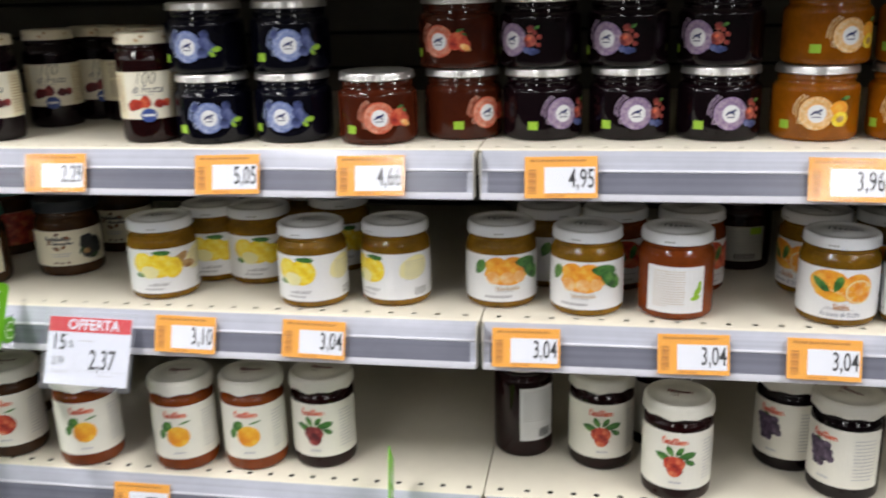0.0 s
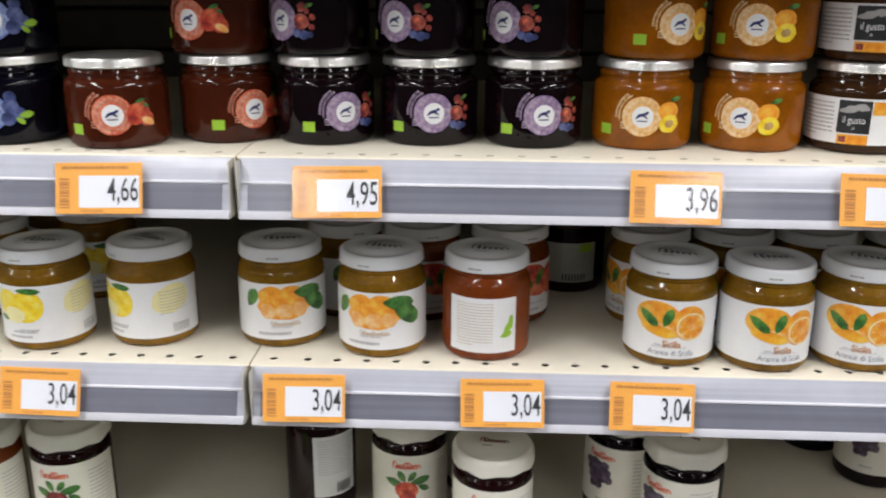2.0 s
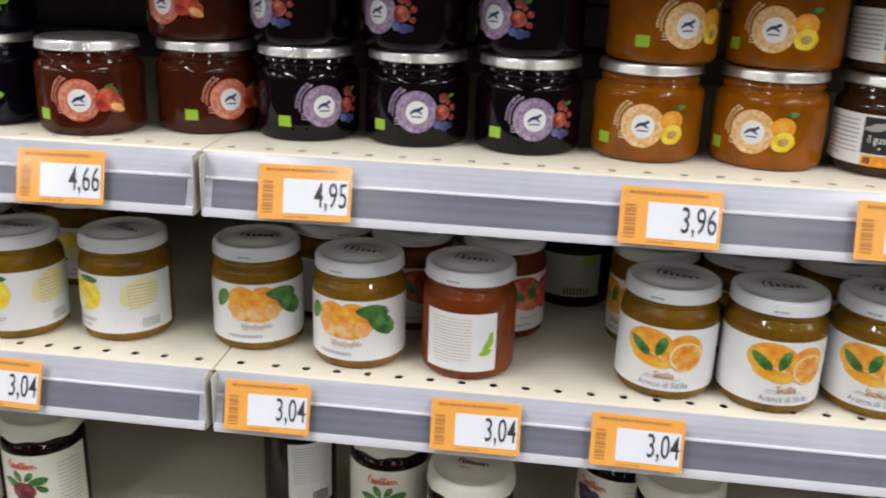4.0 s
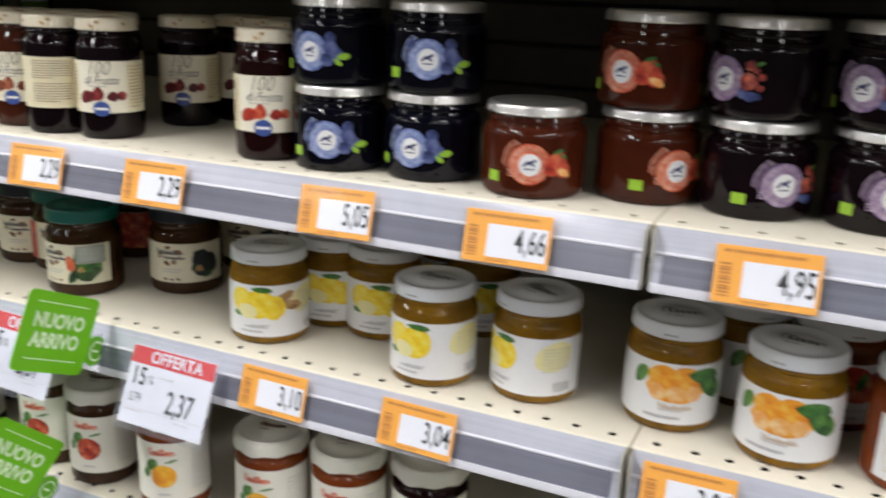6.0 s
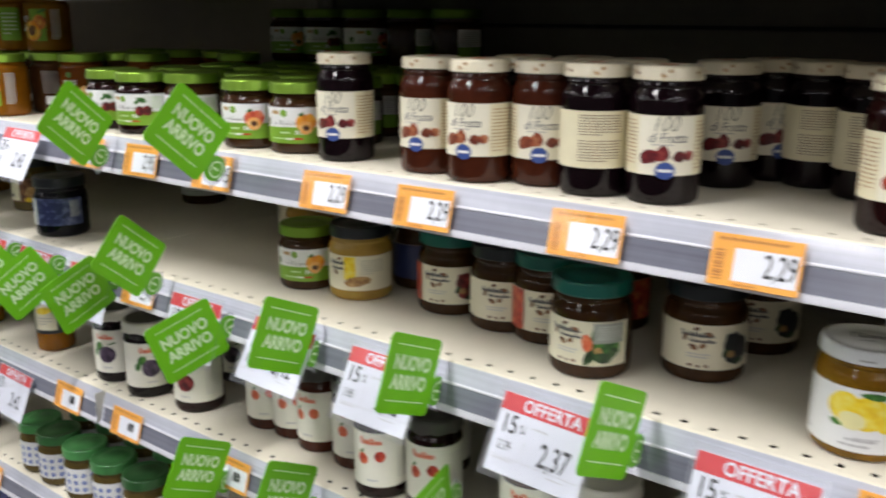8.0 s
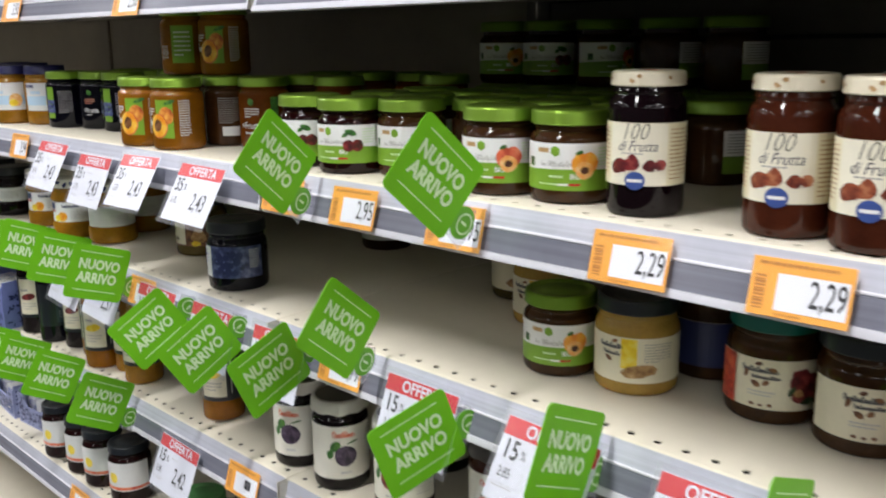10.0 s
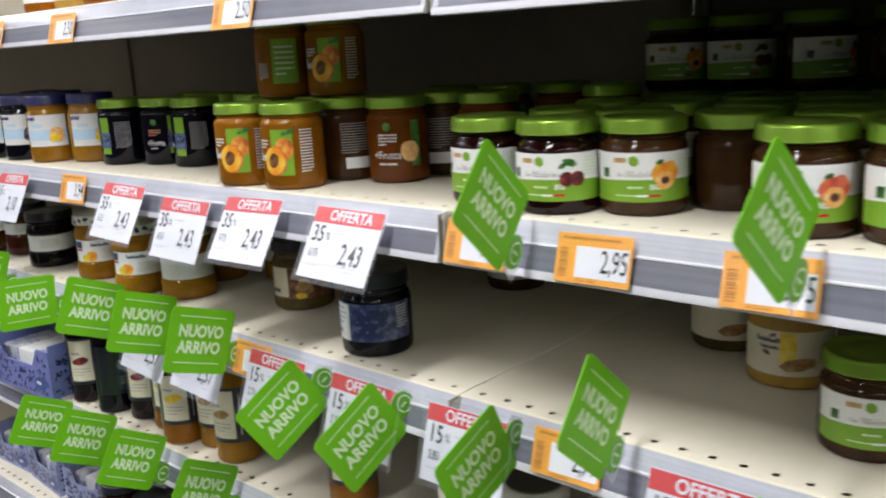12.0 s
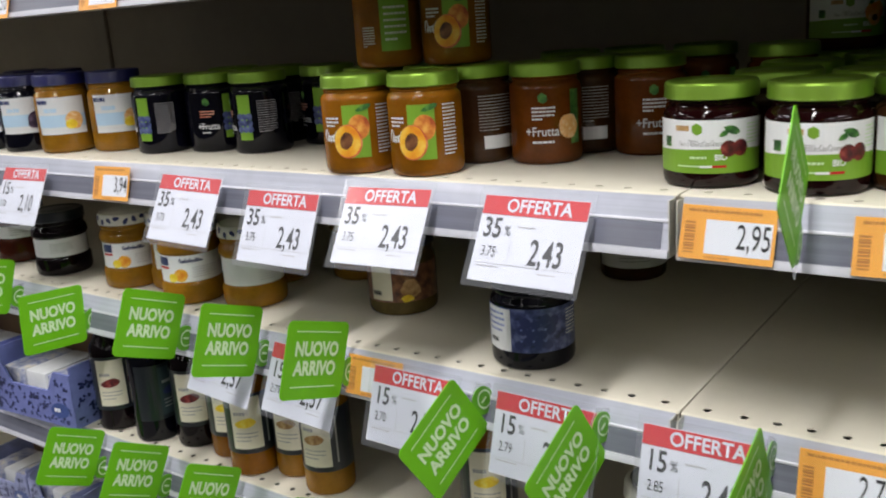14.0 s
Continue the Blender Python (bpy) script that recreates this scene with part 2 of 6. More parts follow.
OLIVE_INK = mat("olive_grey_ink", (0.20, 0.19, 0.13), 0.5)
INK_SOFT = mat("soft_black_ink", (0.07, 0.07, 0.085), 0.5)
P_PEACHSKIN = picture_print("print_peach_skin", (0.40, 0.06, 0.02), (0.68, 0.22, 0.04), (0.85, 0.45, 0.10), 70.0)
P_SHADE_LEAF = picture_print("print_dark_leaf", (0.008, 0.02, 0.008), (0.02, 0.055, 0.02), (0.05, 0.10, 0.035))
P_FIG = picture_print("print_fig", (0.10, 0.016, 0.012), (0.30, 0.075, 0.035), (0.52, 0.22, 0.11))
TAN_INK = mat("pale_tan_ink", (0.58, 0.47, 0.36), 0.5)
SOFT_INK = mat("soft_grey_ink", (0.50, 0.495, 0.52), 0.5)
BLUE_INK = mat("blue_grey_ink", (0.21, 0.23, 0.31), 0.5)
P_PITH = mat("print_pith", (0.88, 0.74, 0.42), 0.4, vary=0.06)
P_PURPLE = picture_print("print_purple", (0.02, 0.013, 0.03), (0.06, 0.036, 0.075), (0.15, 0.11, 0.17))


# ---- mesh helpers ----
def part(name, bm, material, parent=None, label="", smooth=True):
    """Links a bmesh as one mesh object under a thing or a part."""
    me = bpy.data.meshes.new(name)
    bmesh.ops.recalc_face_normals(bm, faces=bm.faces) if smooth is not None else None
    bm.to_mesh(me)
    bm.free()
    if smooth:
        for f in me.polygons:
            f.use_smooth = True
        me.set_sharp_from_angle(angle=radians(40))
    me.materials.append(material)
    ob = new(name, me)
    ob.parent = parent
    if label:
        ob["label"] = label
    return ob


def thing(name, m, label, category, group="", kind=""):
    ob = new(name)
    ob.matrix_basis = m
    return tagged(ob, label, category, group, kind)


def box(bm, x0, x1, y0, y1, z0, z1):
    v = [bm.verts.new((x, y, z)) for x in (x0, x1) for y in (y0, y1) for z in (z0, z1)]
    for f in ((0, 1, 3, 2), (4, 6, 7, 5), (0, 4, 5, 1), (2, 3, 7, 6), (0, 2, 6, 4), (1, 5, 7, 3)):
        bm.faces.new([v[i] for i in f])
    return bm


def bevel_box(x0, x1, y0, y1, z0, z1, w=0.003, seg=2):
    bm = box(bmesh.new(), x0, x1, y0, y1, z0, z1)
    bmesh.ops.bevel(bm, geom=list(bm.edges), offset=w, segments=seg, affect="EDGES", profile=0.5)
    return bm


def lathe(profile, seg=32, ripple=0.0):
    """A solid of revolution from (radius, height) pairs; a radius of 0 closes it."""
    bm = bmesh.new()
    rings = []
    for r, z in profile:
        if r <= 0:
            rings.append([bm.verts.new((0, 0, z))])
        else:
            rings.append([bm.verts.new((r * math.sin(2 * math.pi * i / seg), -r * math.cos(2 * math.pi * i / seg), z)) for i in range(seg)])
    for a, b in zip(rings, rings[1:]):
        for i in range(seg):
            j = (i + 1) % seg
            q = [a[i % len(a)], a[j % len(a)], b[j % len(b)], b[i % len(b)]]
            q = [v for k, v in enumerate(q) if v not in q[:k]]
            if len(q) > 2:
                bm.faces.new(q)
    return bm


def sweep(profile, x0, x1, cap=True):
    """A profile of (y, z) drawn along x."""
    bm = bmesh.new()
    a = [bm.verts.new((x0, y, z)) for y, z in profile]
    b = [bm.verts.new((x1, y, z)) for y, z in profile]
    n = len(profile)
    for i in range(n):
        j = (i + 1) % n
        bm.faces.new((a[i], a[j], b[j], b[i]))
    if cap:
        bm.faces.new(a)
        bm.faces.new(b[::-1])
    return bm


# flat print, in (u, v) metres, later wrapped round a jar or left flat on a card
def rect(bm, u0, u1, v0, v1, step=0.005, wave=0.0):
    n = max(1, math.ceil((u1 - u0) / step))
    lo = [bm.verts.new((u0 + (u1 - u0) * i / n, v0, 0)) for i in range(n + 1)]
    hi = [bm.verts.new((u0 + (u1 - u0) * i / n, v1 + wave * math.sin(3.0 * i / n), 0)) for i in range(n + 1)]
    for i in range(n):
        bm.faces.new((lo[i], lo[i + 1], hi[i + 1], hi[i]))
    return bm


def disc(bm, cu, cv, ru, rv=None, turn=0.0, n=18, wob=0.0, inner=0.0):
    """A disc, ellipse or ring, with an uneven edge where wob is given."""
    rv = rv or ru
    c, s = math.cos(radians(turn)), math.sin(radians(turn))
    rings = []
    steps = max(2, math.ceil(max(ru, rv) / 0.003))
    for k in ((inner, 1) if inner else [(i + 1) / steps for i in range(steps)]):
        ring = []
        for i in range(n):
            a = 2 * math.pi * i / n
            e = k * (1 + wob * noise.noise((cu * 900 + math.cos(a) * 1.5, cv * 900 + math.sin(a) * 1.5, 0)))
            x, y = ru * e * math.cos(a), rv * e * math.sin(a)
            ring.append(bm.verts.new((cu + c * x - s * y, cv + s * x + c * y, 0)))
        rings.append(ring)
    middle = None if inner else bm.verts.new((cu, cv, 0))
    for i in range(n):
        j = (i + 1) % n
        if middle:
            bm.faces.new((middle, rings[0][i], rings[0][j]))
        for a, b in zip(rings, rings[1:]):
            bm.faces.new((a[i], a[j], b[j], b[i]))
    return bm


def leaf(bm, cu, cv, length, width, turn):
    c, s = math.cos(radians(turn)), math.sin(radians(turn))
    steps = max(5, math.ceil(length / 0.003))
    last = None
    for k in range(steps + 1):
        x = k / steps - 0.5
        half = 0.5 * max(0.0, 1 - (2 * x - 0.1) ** 2 / 1.21) ** 0.8 if 0 < k < steps else 0.02
        row = [bm.verts.new((cu + c * x * length - s * y * width, cv + s * x * length + c * y * width, 0)) for y in (-half, 0, half)]
        if last:
            for p in (0, 1):
                bm.faces.new((last[p], row[p], row[p + 1], last[p + 1]))
        last = row
    return bm


def bars(bm, u0, u1, v0, v1, rows, fill=0.5, seed=1, words=True):
    """Lines of small print that cannot be read."""
    rnd = random.Random(seed)
    h = (v1 - v0) / rows
    for i in range(rows):
        y = v1 - (i + 0.5) * h
        end = u0 + (u1 - u0) * (1 if i < rows - 1 else rnd.uniform(0.4, 0.9))
        u = u0
        while u < end - 0.0008:
            w = min(rnd.uniform(0.0013, 0.0045), end - u) if words else end - u
            rect(bm, u, u + w, y - h * fill / 2, y + h * fill / 2, 0.004)
            u += w + 0.0006
    return bm


def script(bm, u0, u1, v, h, weight=0.0009, seed=1):
    """A handwritten name that cannot be read: a looping pen line, thick downstrokes and a tall first letter."""
    rnd = random.Random(seed)
    n = max(3, int((u1 - u0) / (h * 0.62)))
    pts, w = [], (u1 - u0) / n
    for i in range(n):
        tall = 1.9 if i == 0 else rnd.choice((1.0, 0.9, 1.1, 1.7))
        for k in range(7):
            a = 2 * math.pi * k / 7
            pts.append((u0 + w * (i + 0.5 + k / 7 - 0.42 * math.sin(a)), v + h * 0.5 * (1 - math.cos(a)) * tall, 0.55 + 0.45 * abs(math.sin(a))))
    last = None
    for (x0, y0, k0), (x1, y1, k1) in zip(pts, pts[1:]):
        dx, dy = x1 - x0, y1 - y0
        s = max(1e-6, math.hypot(dx, dy))
        nx, ny = -dy / s * weight * k0, dx / s * weight * k0
        if last is None:
            last = (bm.verts.new((x0 + nx, y0 + ny, 0)), bm.verts.new((x0 - nx, y0 - ny, 0)))
        here = (bm.verts.new((x1 + nx, y1 + ny, 0)), bm.verts.new((x1 - nx, y1 - ny, 0)))
        bm.faces.new((last[0], last[1], here[1], here[0]))
        last = here
    return bm


TEXTS = {}


def text_mesh(words, size, squeeze=1.0, bold=0.0):
    """Flat letters, centred on the origin, as a mesh."""
    key = (words, size, squeeze, bold)
    if key not in TEXTS:
        cu = bpy.data.curves.new("lettering", "FONT")
        cu.body, cu.size, cu.align_x, cu.align_y, cu.offset, cu.space_line = words, size, "CENTER", "CENTER", bold * size, 0.9
        cu.resolution_u = 3
        ob = new("lettering", cu)
        bpy.context.view_layer.update()
        me = bpy.data.meshes.new_from_object(ob.evaluated_get(bpy.context.evaluated_depsgraph_get()))
        bpy.data.objects.remove(ob)
        bpy.data.curves.remove(cu)
        for v in me.vertices:
            v.co.x *= squeeze
        TEXTS[key] = me
    return TEXTS[key]


def letters(bm, words, size, cu, cv, squeeze=1.0, bold=0.0, right=False):
    me = text_mesh(words, size, squeeze, bold)
    shift = max(v.co.x for v in me.vertices) if right else 0
    old = set(bm.verts)
    bm.from_mesh(me)
    for v in bm.verts:
        if v not in old:
            v.co.x += cu - shift
            v.co.y += cv
    return bm


def wrapped(name, bm, material, parent, r, layer, label="", smooth=True):
    """Print laid round a jar of radius r."""
    rr = r + 0.00025 * layer
    for v in bm.verts:
        a = v.co.x / r
        v.co = (rr * math.sin(a), -rr * math.cos(a), v.co.y)
    return part(name, bm, material, parent, label, smooth=None)


def flat(name, bm, material, parent, y, label=""):
    """Print laid on an upright card that faces -y."""
    for v in bm.verts:
        v.co = (v.co.x, y, v.co.y)
    return part(name, bm, material, parent, label, smooth=None)


# ---- the hall ----
def slab(name, x0, x1, y0, y1, z0, z1, material):
    ob = part(name, box(bmesh.new(), x0, x1, y0, y1, z0, z1), material, smooth=False)
    return tagged(ob, kind="structure")


slab("floor", -9, 8, -6, 2.4, -0.1, 0.0, FLOOR)
slab("ceiling", -9, 8, -6, 2.4, CEILING + 0.12, CEILING + 0.22, CEIL)
slab("wall_north", -9, 8, 2.4, 2.5, 0, CEILING + 0.12, WALL)
slab("wall_south", -9, 8, -6.1, -6, 0, CEILING + 0.12, WALL)
slab("wall_west", -9.1, -9, -6, 2.4, 0, CEILING + 0.12, WALL)
slab("wall_east", 8, 8.1, -6, 2.4, 0, CEILING + 0.12, WALL)
slab("wall_opposite_shelving", -9, 8, -2.2, -1.5, 0, 1.75, GONDOLA)

for lx in LAMP_X:
    for ly, long, wide, watts in LAMP_ROWS:
        lum = thing("ceiling_lamp", pose(lx, ly, CEILING), "long white strip lamp fixed to the shop ceiling", "lamp", "ceiling strip lamps")
        part("housing", bevel_box(-wide / 2 - 0.03, wide / 2 + 0.03, -long / 2 - 0.05, long / 2 + 0.05, 0.02, 0.118, 0.01), HOUSING, lum)
        light = bpy.data.lights.new("strip_light", "AREA")
        light.shape, light.size, light.size_y, light.energy, light.color = "RECTANGLE", wide, long, watts, (1.0, 0.985, 0.98)
        new("strip_light", light).matrix_basis = pose(lx, ly, CEILING + 0.015)

# ---- shelving ----
BAYS = (-2.767, -1.437, -0.107)
BAY = 1.33
FRONT, REAR = 0.8345, 1.30
Z1, Z2, Z3, Z4, Z5, Z0 = 1.296, 1.124, 0.927, 0.705, 0.48, 1.508
PITCH = 0.0243


def holed_plate(bm, x0, x1, y0, y1, z, pitch, rad):
    """A strip of sheet steel with a row of round holes."""
    n = int((x1 - x0) / pitch)
    first = x0 + ((x1 - x0) - n * pitch) / 2
    cut = [x0] + [first + i * pitch for i in range(1, n)] + [x1]
    ym = (y0 + y1) / 2
    for a, b in zip(cut, cut[1:]):
        xm = (a + b) / 2
        rim = [bm.verts.new(p + (z,)) for p in ((a, y0), (xm, y0), (b, y0), (b, ym), (b, y1), (xm, y1), (a, y1), (a, ym))]
        top, low = [], []
        for k in range(8):
            w = radians(225 + 45 * k)
            p = (xm + rad * math.cos(w), ym + rad * math.sin(w))
            top.append(bm.verts.new(p + (z,)))
            low.append(bm.verts.new(p + (z - 0.0008,)))
        for k in range(8):
            j = (k + 1) % 8
            bm.faces.new((rim[k], rim[j], top[j], top[k]))
            bm.faces.new((top[k], top[j], low[j], low[k]))


def shelf(x0, z, front=FRONT, rail=0.046, tag="shelf boards"):
    """One shelf board with its perforated front strip and its price rail."""
    x1 = x0 + BAY
    s = thing("shelf", pose((x0 + x1) / 2, front, z), "off-white steel shelf board with perforated edge and grey price rail", "shelf", tag)
    h, d = BAY / 2 - 0.0008, REAR - front
    e = h - 0.0030
    bm = bmesh.new()
    holed_plate(bm, -h, h, 0.0035, 0.0195, 0, PITCH, 0.0034)
    for y0, y1 in ((0.0, 0.0035), (0.0195, d)):
        bm.faces.new([bm.verts.new(p) for p in ((-h, y0, 0), (h, y0, 0), (h, y1, 0), (-h, y1, 0))])
    for pts in (((-h, 0, 0), (h, 0, 0), (h, 0, -0.024), (-h, 0, -0.024)), ((-h, 0, 0), (-h, d, 0), (-h, d, -0.024), (-h, 0, -0.024)),
                ((h, 0, 0), (h, d, 0), (h, d, -0.024), (h, 0, -0.024))):
        bm.faces.new([bm.verts.new(p) for p in pts])
    part("deck", bm, SHELF, s, smooth=None)
    # This black strip stands for the shade inside the hollow deck.
    part("hole_shade", box(bmesh.new(), -h, h, 0.0015, 0.0215, -0.0075, -0.0055), DARK, s, "black strip for the shade inside the holes", smooth=False)
    part("underside", box(bmesh.new(), -h, h, 0.001, d, -0.026, -0.024), SHELF_SHADE, s, "white underside darkened for its shade", smooth=False)
    # rail: a light plastic channel leaning forward, a dark insert strip and a pale bottom lip
    def lean(z, proud=0.0):
        return (-0.0022 + 0.300 * z - proud, z)

    mid, low = -rail * 0.42, -rail * 0.855
    part("rail_channel", sweep([(-0.0005, -0.0012), (-0.0022, -0.0014), lean(-0.004), lean(mid), lean(low), (-0.0005, low)], -e, e), RAIL_UP, s, "light grey glossy plastic channel")
    part("rail_ridge", sweep([lean(mid + 0.0016), lean(mid + 0.0010, 0.0011), lean(mid - 0.0002, 0.0011), lean(mid - 0.0006)], -e, e), RAIL_LIP, s, "fine pale ridge")
    part("rail_insert", sweep([lean(mid - 0.0012), lean(mid - 0.0012, 0.0006), lean(low + 0.0006, 0.0006), lean(low + 0.0006)], -e + 0.006, e - 0.006), RAIL_LOW, s, "dark blue-grey insert strip")
    part("rail_lip", sweep([lean(low), lean(low, 0.0014), lean(-rail + 0.003, 0.0016), lean(-rail + 0.0008, 0.0010), (-0.0105, -rail), (-0.0095, low)], -e, e), RAIL_LIP, s, "pale bottom lip")
    part("rail_top_edge", sweep([(-0.0005, -0.0012), (-0.0005, 0.0), (-0.0016, -0.0003), (-0.0022, -0.0012)], -h, h), SHELF, s)
    for side in (-1, 1):
        x_in, x_out = side * (e + 0.0002), side * (e + 0.0014)
        part("end_cap", bevel_box(min(x_in, x_out), max(x_in, x_out), -0.0150, -0.001, -rail + 0.001, -0.002, 0.0004, 1), CAP, s, "grey plastic end of the rail")
    return s


for bx in (-4.097,) + BAYS:
    for z in (Z1, Z2, Z3, Z4, Z5):
        shelf(bx, z, rail=0.046 if z == Z1 else 0.0470)
    plinth = slab("plinth", bx + 0.002, bx + BAY - 0.002, FRONT + 0.02, REAR, 0.0, 0.24, SHELF_SHADE)
shelf(-4.097, Z0)
shelf(-2.767, Z0, rail=0.045)
shelf(-1.437, Z0 - 0.003, rail=0.045)
# Out of view over this bay; added to shade the row below.
shelf(-0.107, Z0 - 0.003, rail=0.045)

slat_meshes = {}
for bx in (-4.097,) + BAYS:
    plain = bx < -1.5
    step, count, paint = (0.20, 10, BACK_PLAIN) if plain else (0.05, 38, BACK)
    back = thing("back_panel", pose(bx + BAY / 2, REAR, 0), "brown-grey smooth steel back panel of the shelving" if plain else "dark grey slotted steel back panel of the shelving", "back panel", "back panels", "structure")
    part("backing", box(bmesh.new(), -BAY / 2, BAY / 2, 0.016, 0.03, 0.24, 2.2), DARK, back, smooth=False)
    for i in range(count):
        if plain not in slat_meshes:
            gap = 0.0012 if plain else 0.0025
            ob = part("slat", bevel_box(-BAY / 2 + 0.002, BAY / 2 - 0.002, 0.001, 0.014, gap, step - gap, 0.0008 if plain else 0.0015, 1), paint, back)
            slat_meshes[plain] = ob.data
        else:
            ob = new("slat", slat_meshes[plain])
            ob.parent = back
        ob.location = (0, 0, (0.30 if plain else 0.2785) + step * i)
for x in (-4.097, -2.767, -1.437, -0.107, 1.223):
    up = part("shelf_upright", bevel_box(x - 0.02, x + 0.02, REAR - 0.006, REAR + 0.05, 0, 2.2, 0.002, 1), BACK_PLAIN if x < -1.5 else BACK)
    tagged(up, "dark steel upright post between two shelf bays", "upright", "shelf uprights", "structure")


# ---- jars ----
def glass_profile(r, h, neck, foot=0.005, shoulder=0.012, neck_h=0.010, thread=True, waist=None):
    """Outline of a filled jar of radius r up to the lid's lower edge at height h."""
    p = [(0, 0.002), (r * 0.55, 0.0022), (r * 0.8, 0.0), (r - foot * 0.55, 0.0008), (r - foot * 0.15, 0.003), (r, foot + 0.002)]
    if waist:
        low, high, depth = waist
        p += [(r, low - 0.004), (r - depth * 0.4, low - 0.0015), (r - depth, low + 0.001), (r - depth, high - 0.001), (r - depth * 0.4, high + 0.0015), (r, high + 0.004)]
    p += [(r, h - shoulder - neck_h), (r - (r - neck) * 0.12, h - neck_h - shoulder * 0.55), (r - (r - neck) * 0.45, h - neck_h - shoulder * 0.2), (neck + 0.0006, h - neck_h)]
    if thread:
        p += [(neck, h - neck_h * 0.75), (neck + 0.0008, h - neck_h * 0.6), (neck + 0.0008, h - neck_h * 0.4), (neck, h - neck_h * 0.25)]
    p += [(neck, h + 0.002), (0, h + 0.002)]
    return p


def lid_profile(r, h0, h1, button=True):
    """A twist-off lid with a rolled rim and a raised button."""
    p = [(0, h0 + 0.001), (r - 0.003, h0), (r - 0.0003, h0 + 0.0002), (r + 0.0004, h0 + 0.0012), (r, h0 + 0.0024), (r - 0.0002, h1 - 0.0025), (r - 0.0009, h1 - 0.0008), (r - 0.0024, h1), (r - 0.0042, h1 - 0.0003)]
    p += [(r - 0.0055, h1 - 0.0012), (r * 0.55, h1 - 0.0013), (r * 0.48, h1 - 0.0004), (0, h1 - 0.0002)] if button else [(0, h1 - 0.0006)]
    return p


def jar(m, label, group, r, neck, h, top, jam_mat, lid_mat, lid_r=None, shoulder=0.012, neck_h=0.010, lid_label="", name="jam_jar", button=True, seg=36, waist=None):
    """A jar standing at m: glass filled to height h, lid from there to top. Returns the jar."""
    j = thing(name, m, label, "jar", group)
    part("glass_body", lathe(glass_profile(r, h, neck, shoulder=shoulder, neck_h=neck_h, waist=waist), seg), jam_mat, j, "glossy clear glass filled with preserve")
    lid = part("lid", lathe(lid_profile(lid_r or neck + 0.003, h, top, button), seg), lid_mat, j, lid_label)
    j["r"] = r
    return j, lid


def spots(first, *rest):
    """Copies of a jar at further places."""
    for m in rest:
        copy_thing(first, m)


def at(x, y, z, turn=0.0):
    return pose(x, y, z, 0, 0, turn)


def lay(name, shapes, material, parent, r, layer, label=""):
    """Print on a jar: each drawn shape is a part of its own; lines of small print stay joined."""
    if shapes[0][0] in (disc, leaf, rect) and len(shapes) < 10:
        obs = []
        for i, s in enumerate(shapes):
            bm = bmesh.new()
            s[0](bm, *s[1:])
            obs.append(wrapped(name, bm, material, parent, r, layer + 0.12 * i, label))
        return obs[0]
    bm = bmesh.new()
    for s in shapes:
        s[0](bm, *s[1:])
    return tagged(wrapped(name, bm, material, parent, r, layer, label), kind="stuff")


def many(*shapes):
    return shapes


# squat organic jars, stacked two high
A_R, A_TOP = 0.0395, 0.0695


def arc_print(bm, cu, cv, radius, a0, a1, rows=2, seed=1):
    """Small print set on an arc round an emblem, a letter-sized mark at a time."""
    rnd = random.Random(seed)
    for k in range(rows):
        rad, a = radius + 0.0026 * k, a0 + 6 * k
        while a < a1 - 5 * k:
            c, t, w = radians(a), radians(rnd.uniform(2.5, 5.0)), 0.0009
            bm.faces.new([bm.verts.new((cu + q * math.cos(b), cv + q * math.sin(b), 0)) for q, b in ((rad - w, c), (rad - w, c + t), (rad + w, c + t), (rad + w, c))])
            a += math.degrees(t) + 1.8
    return bm


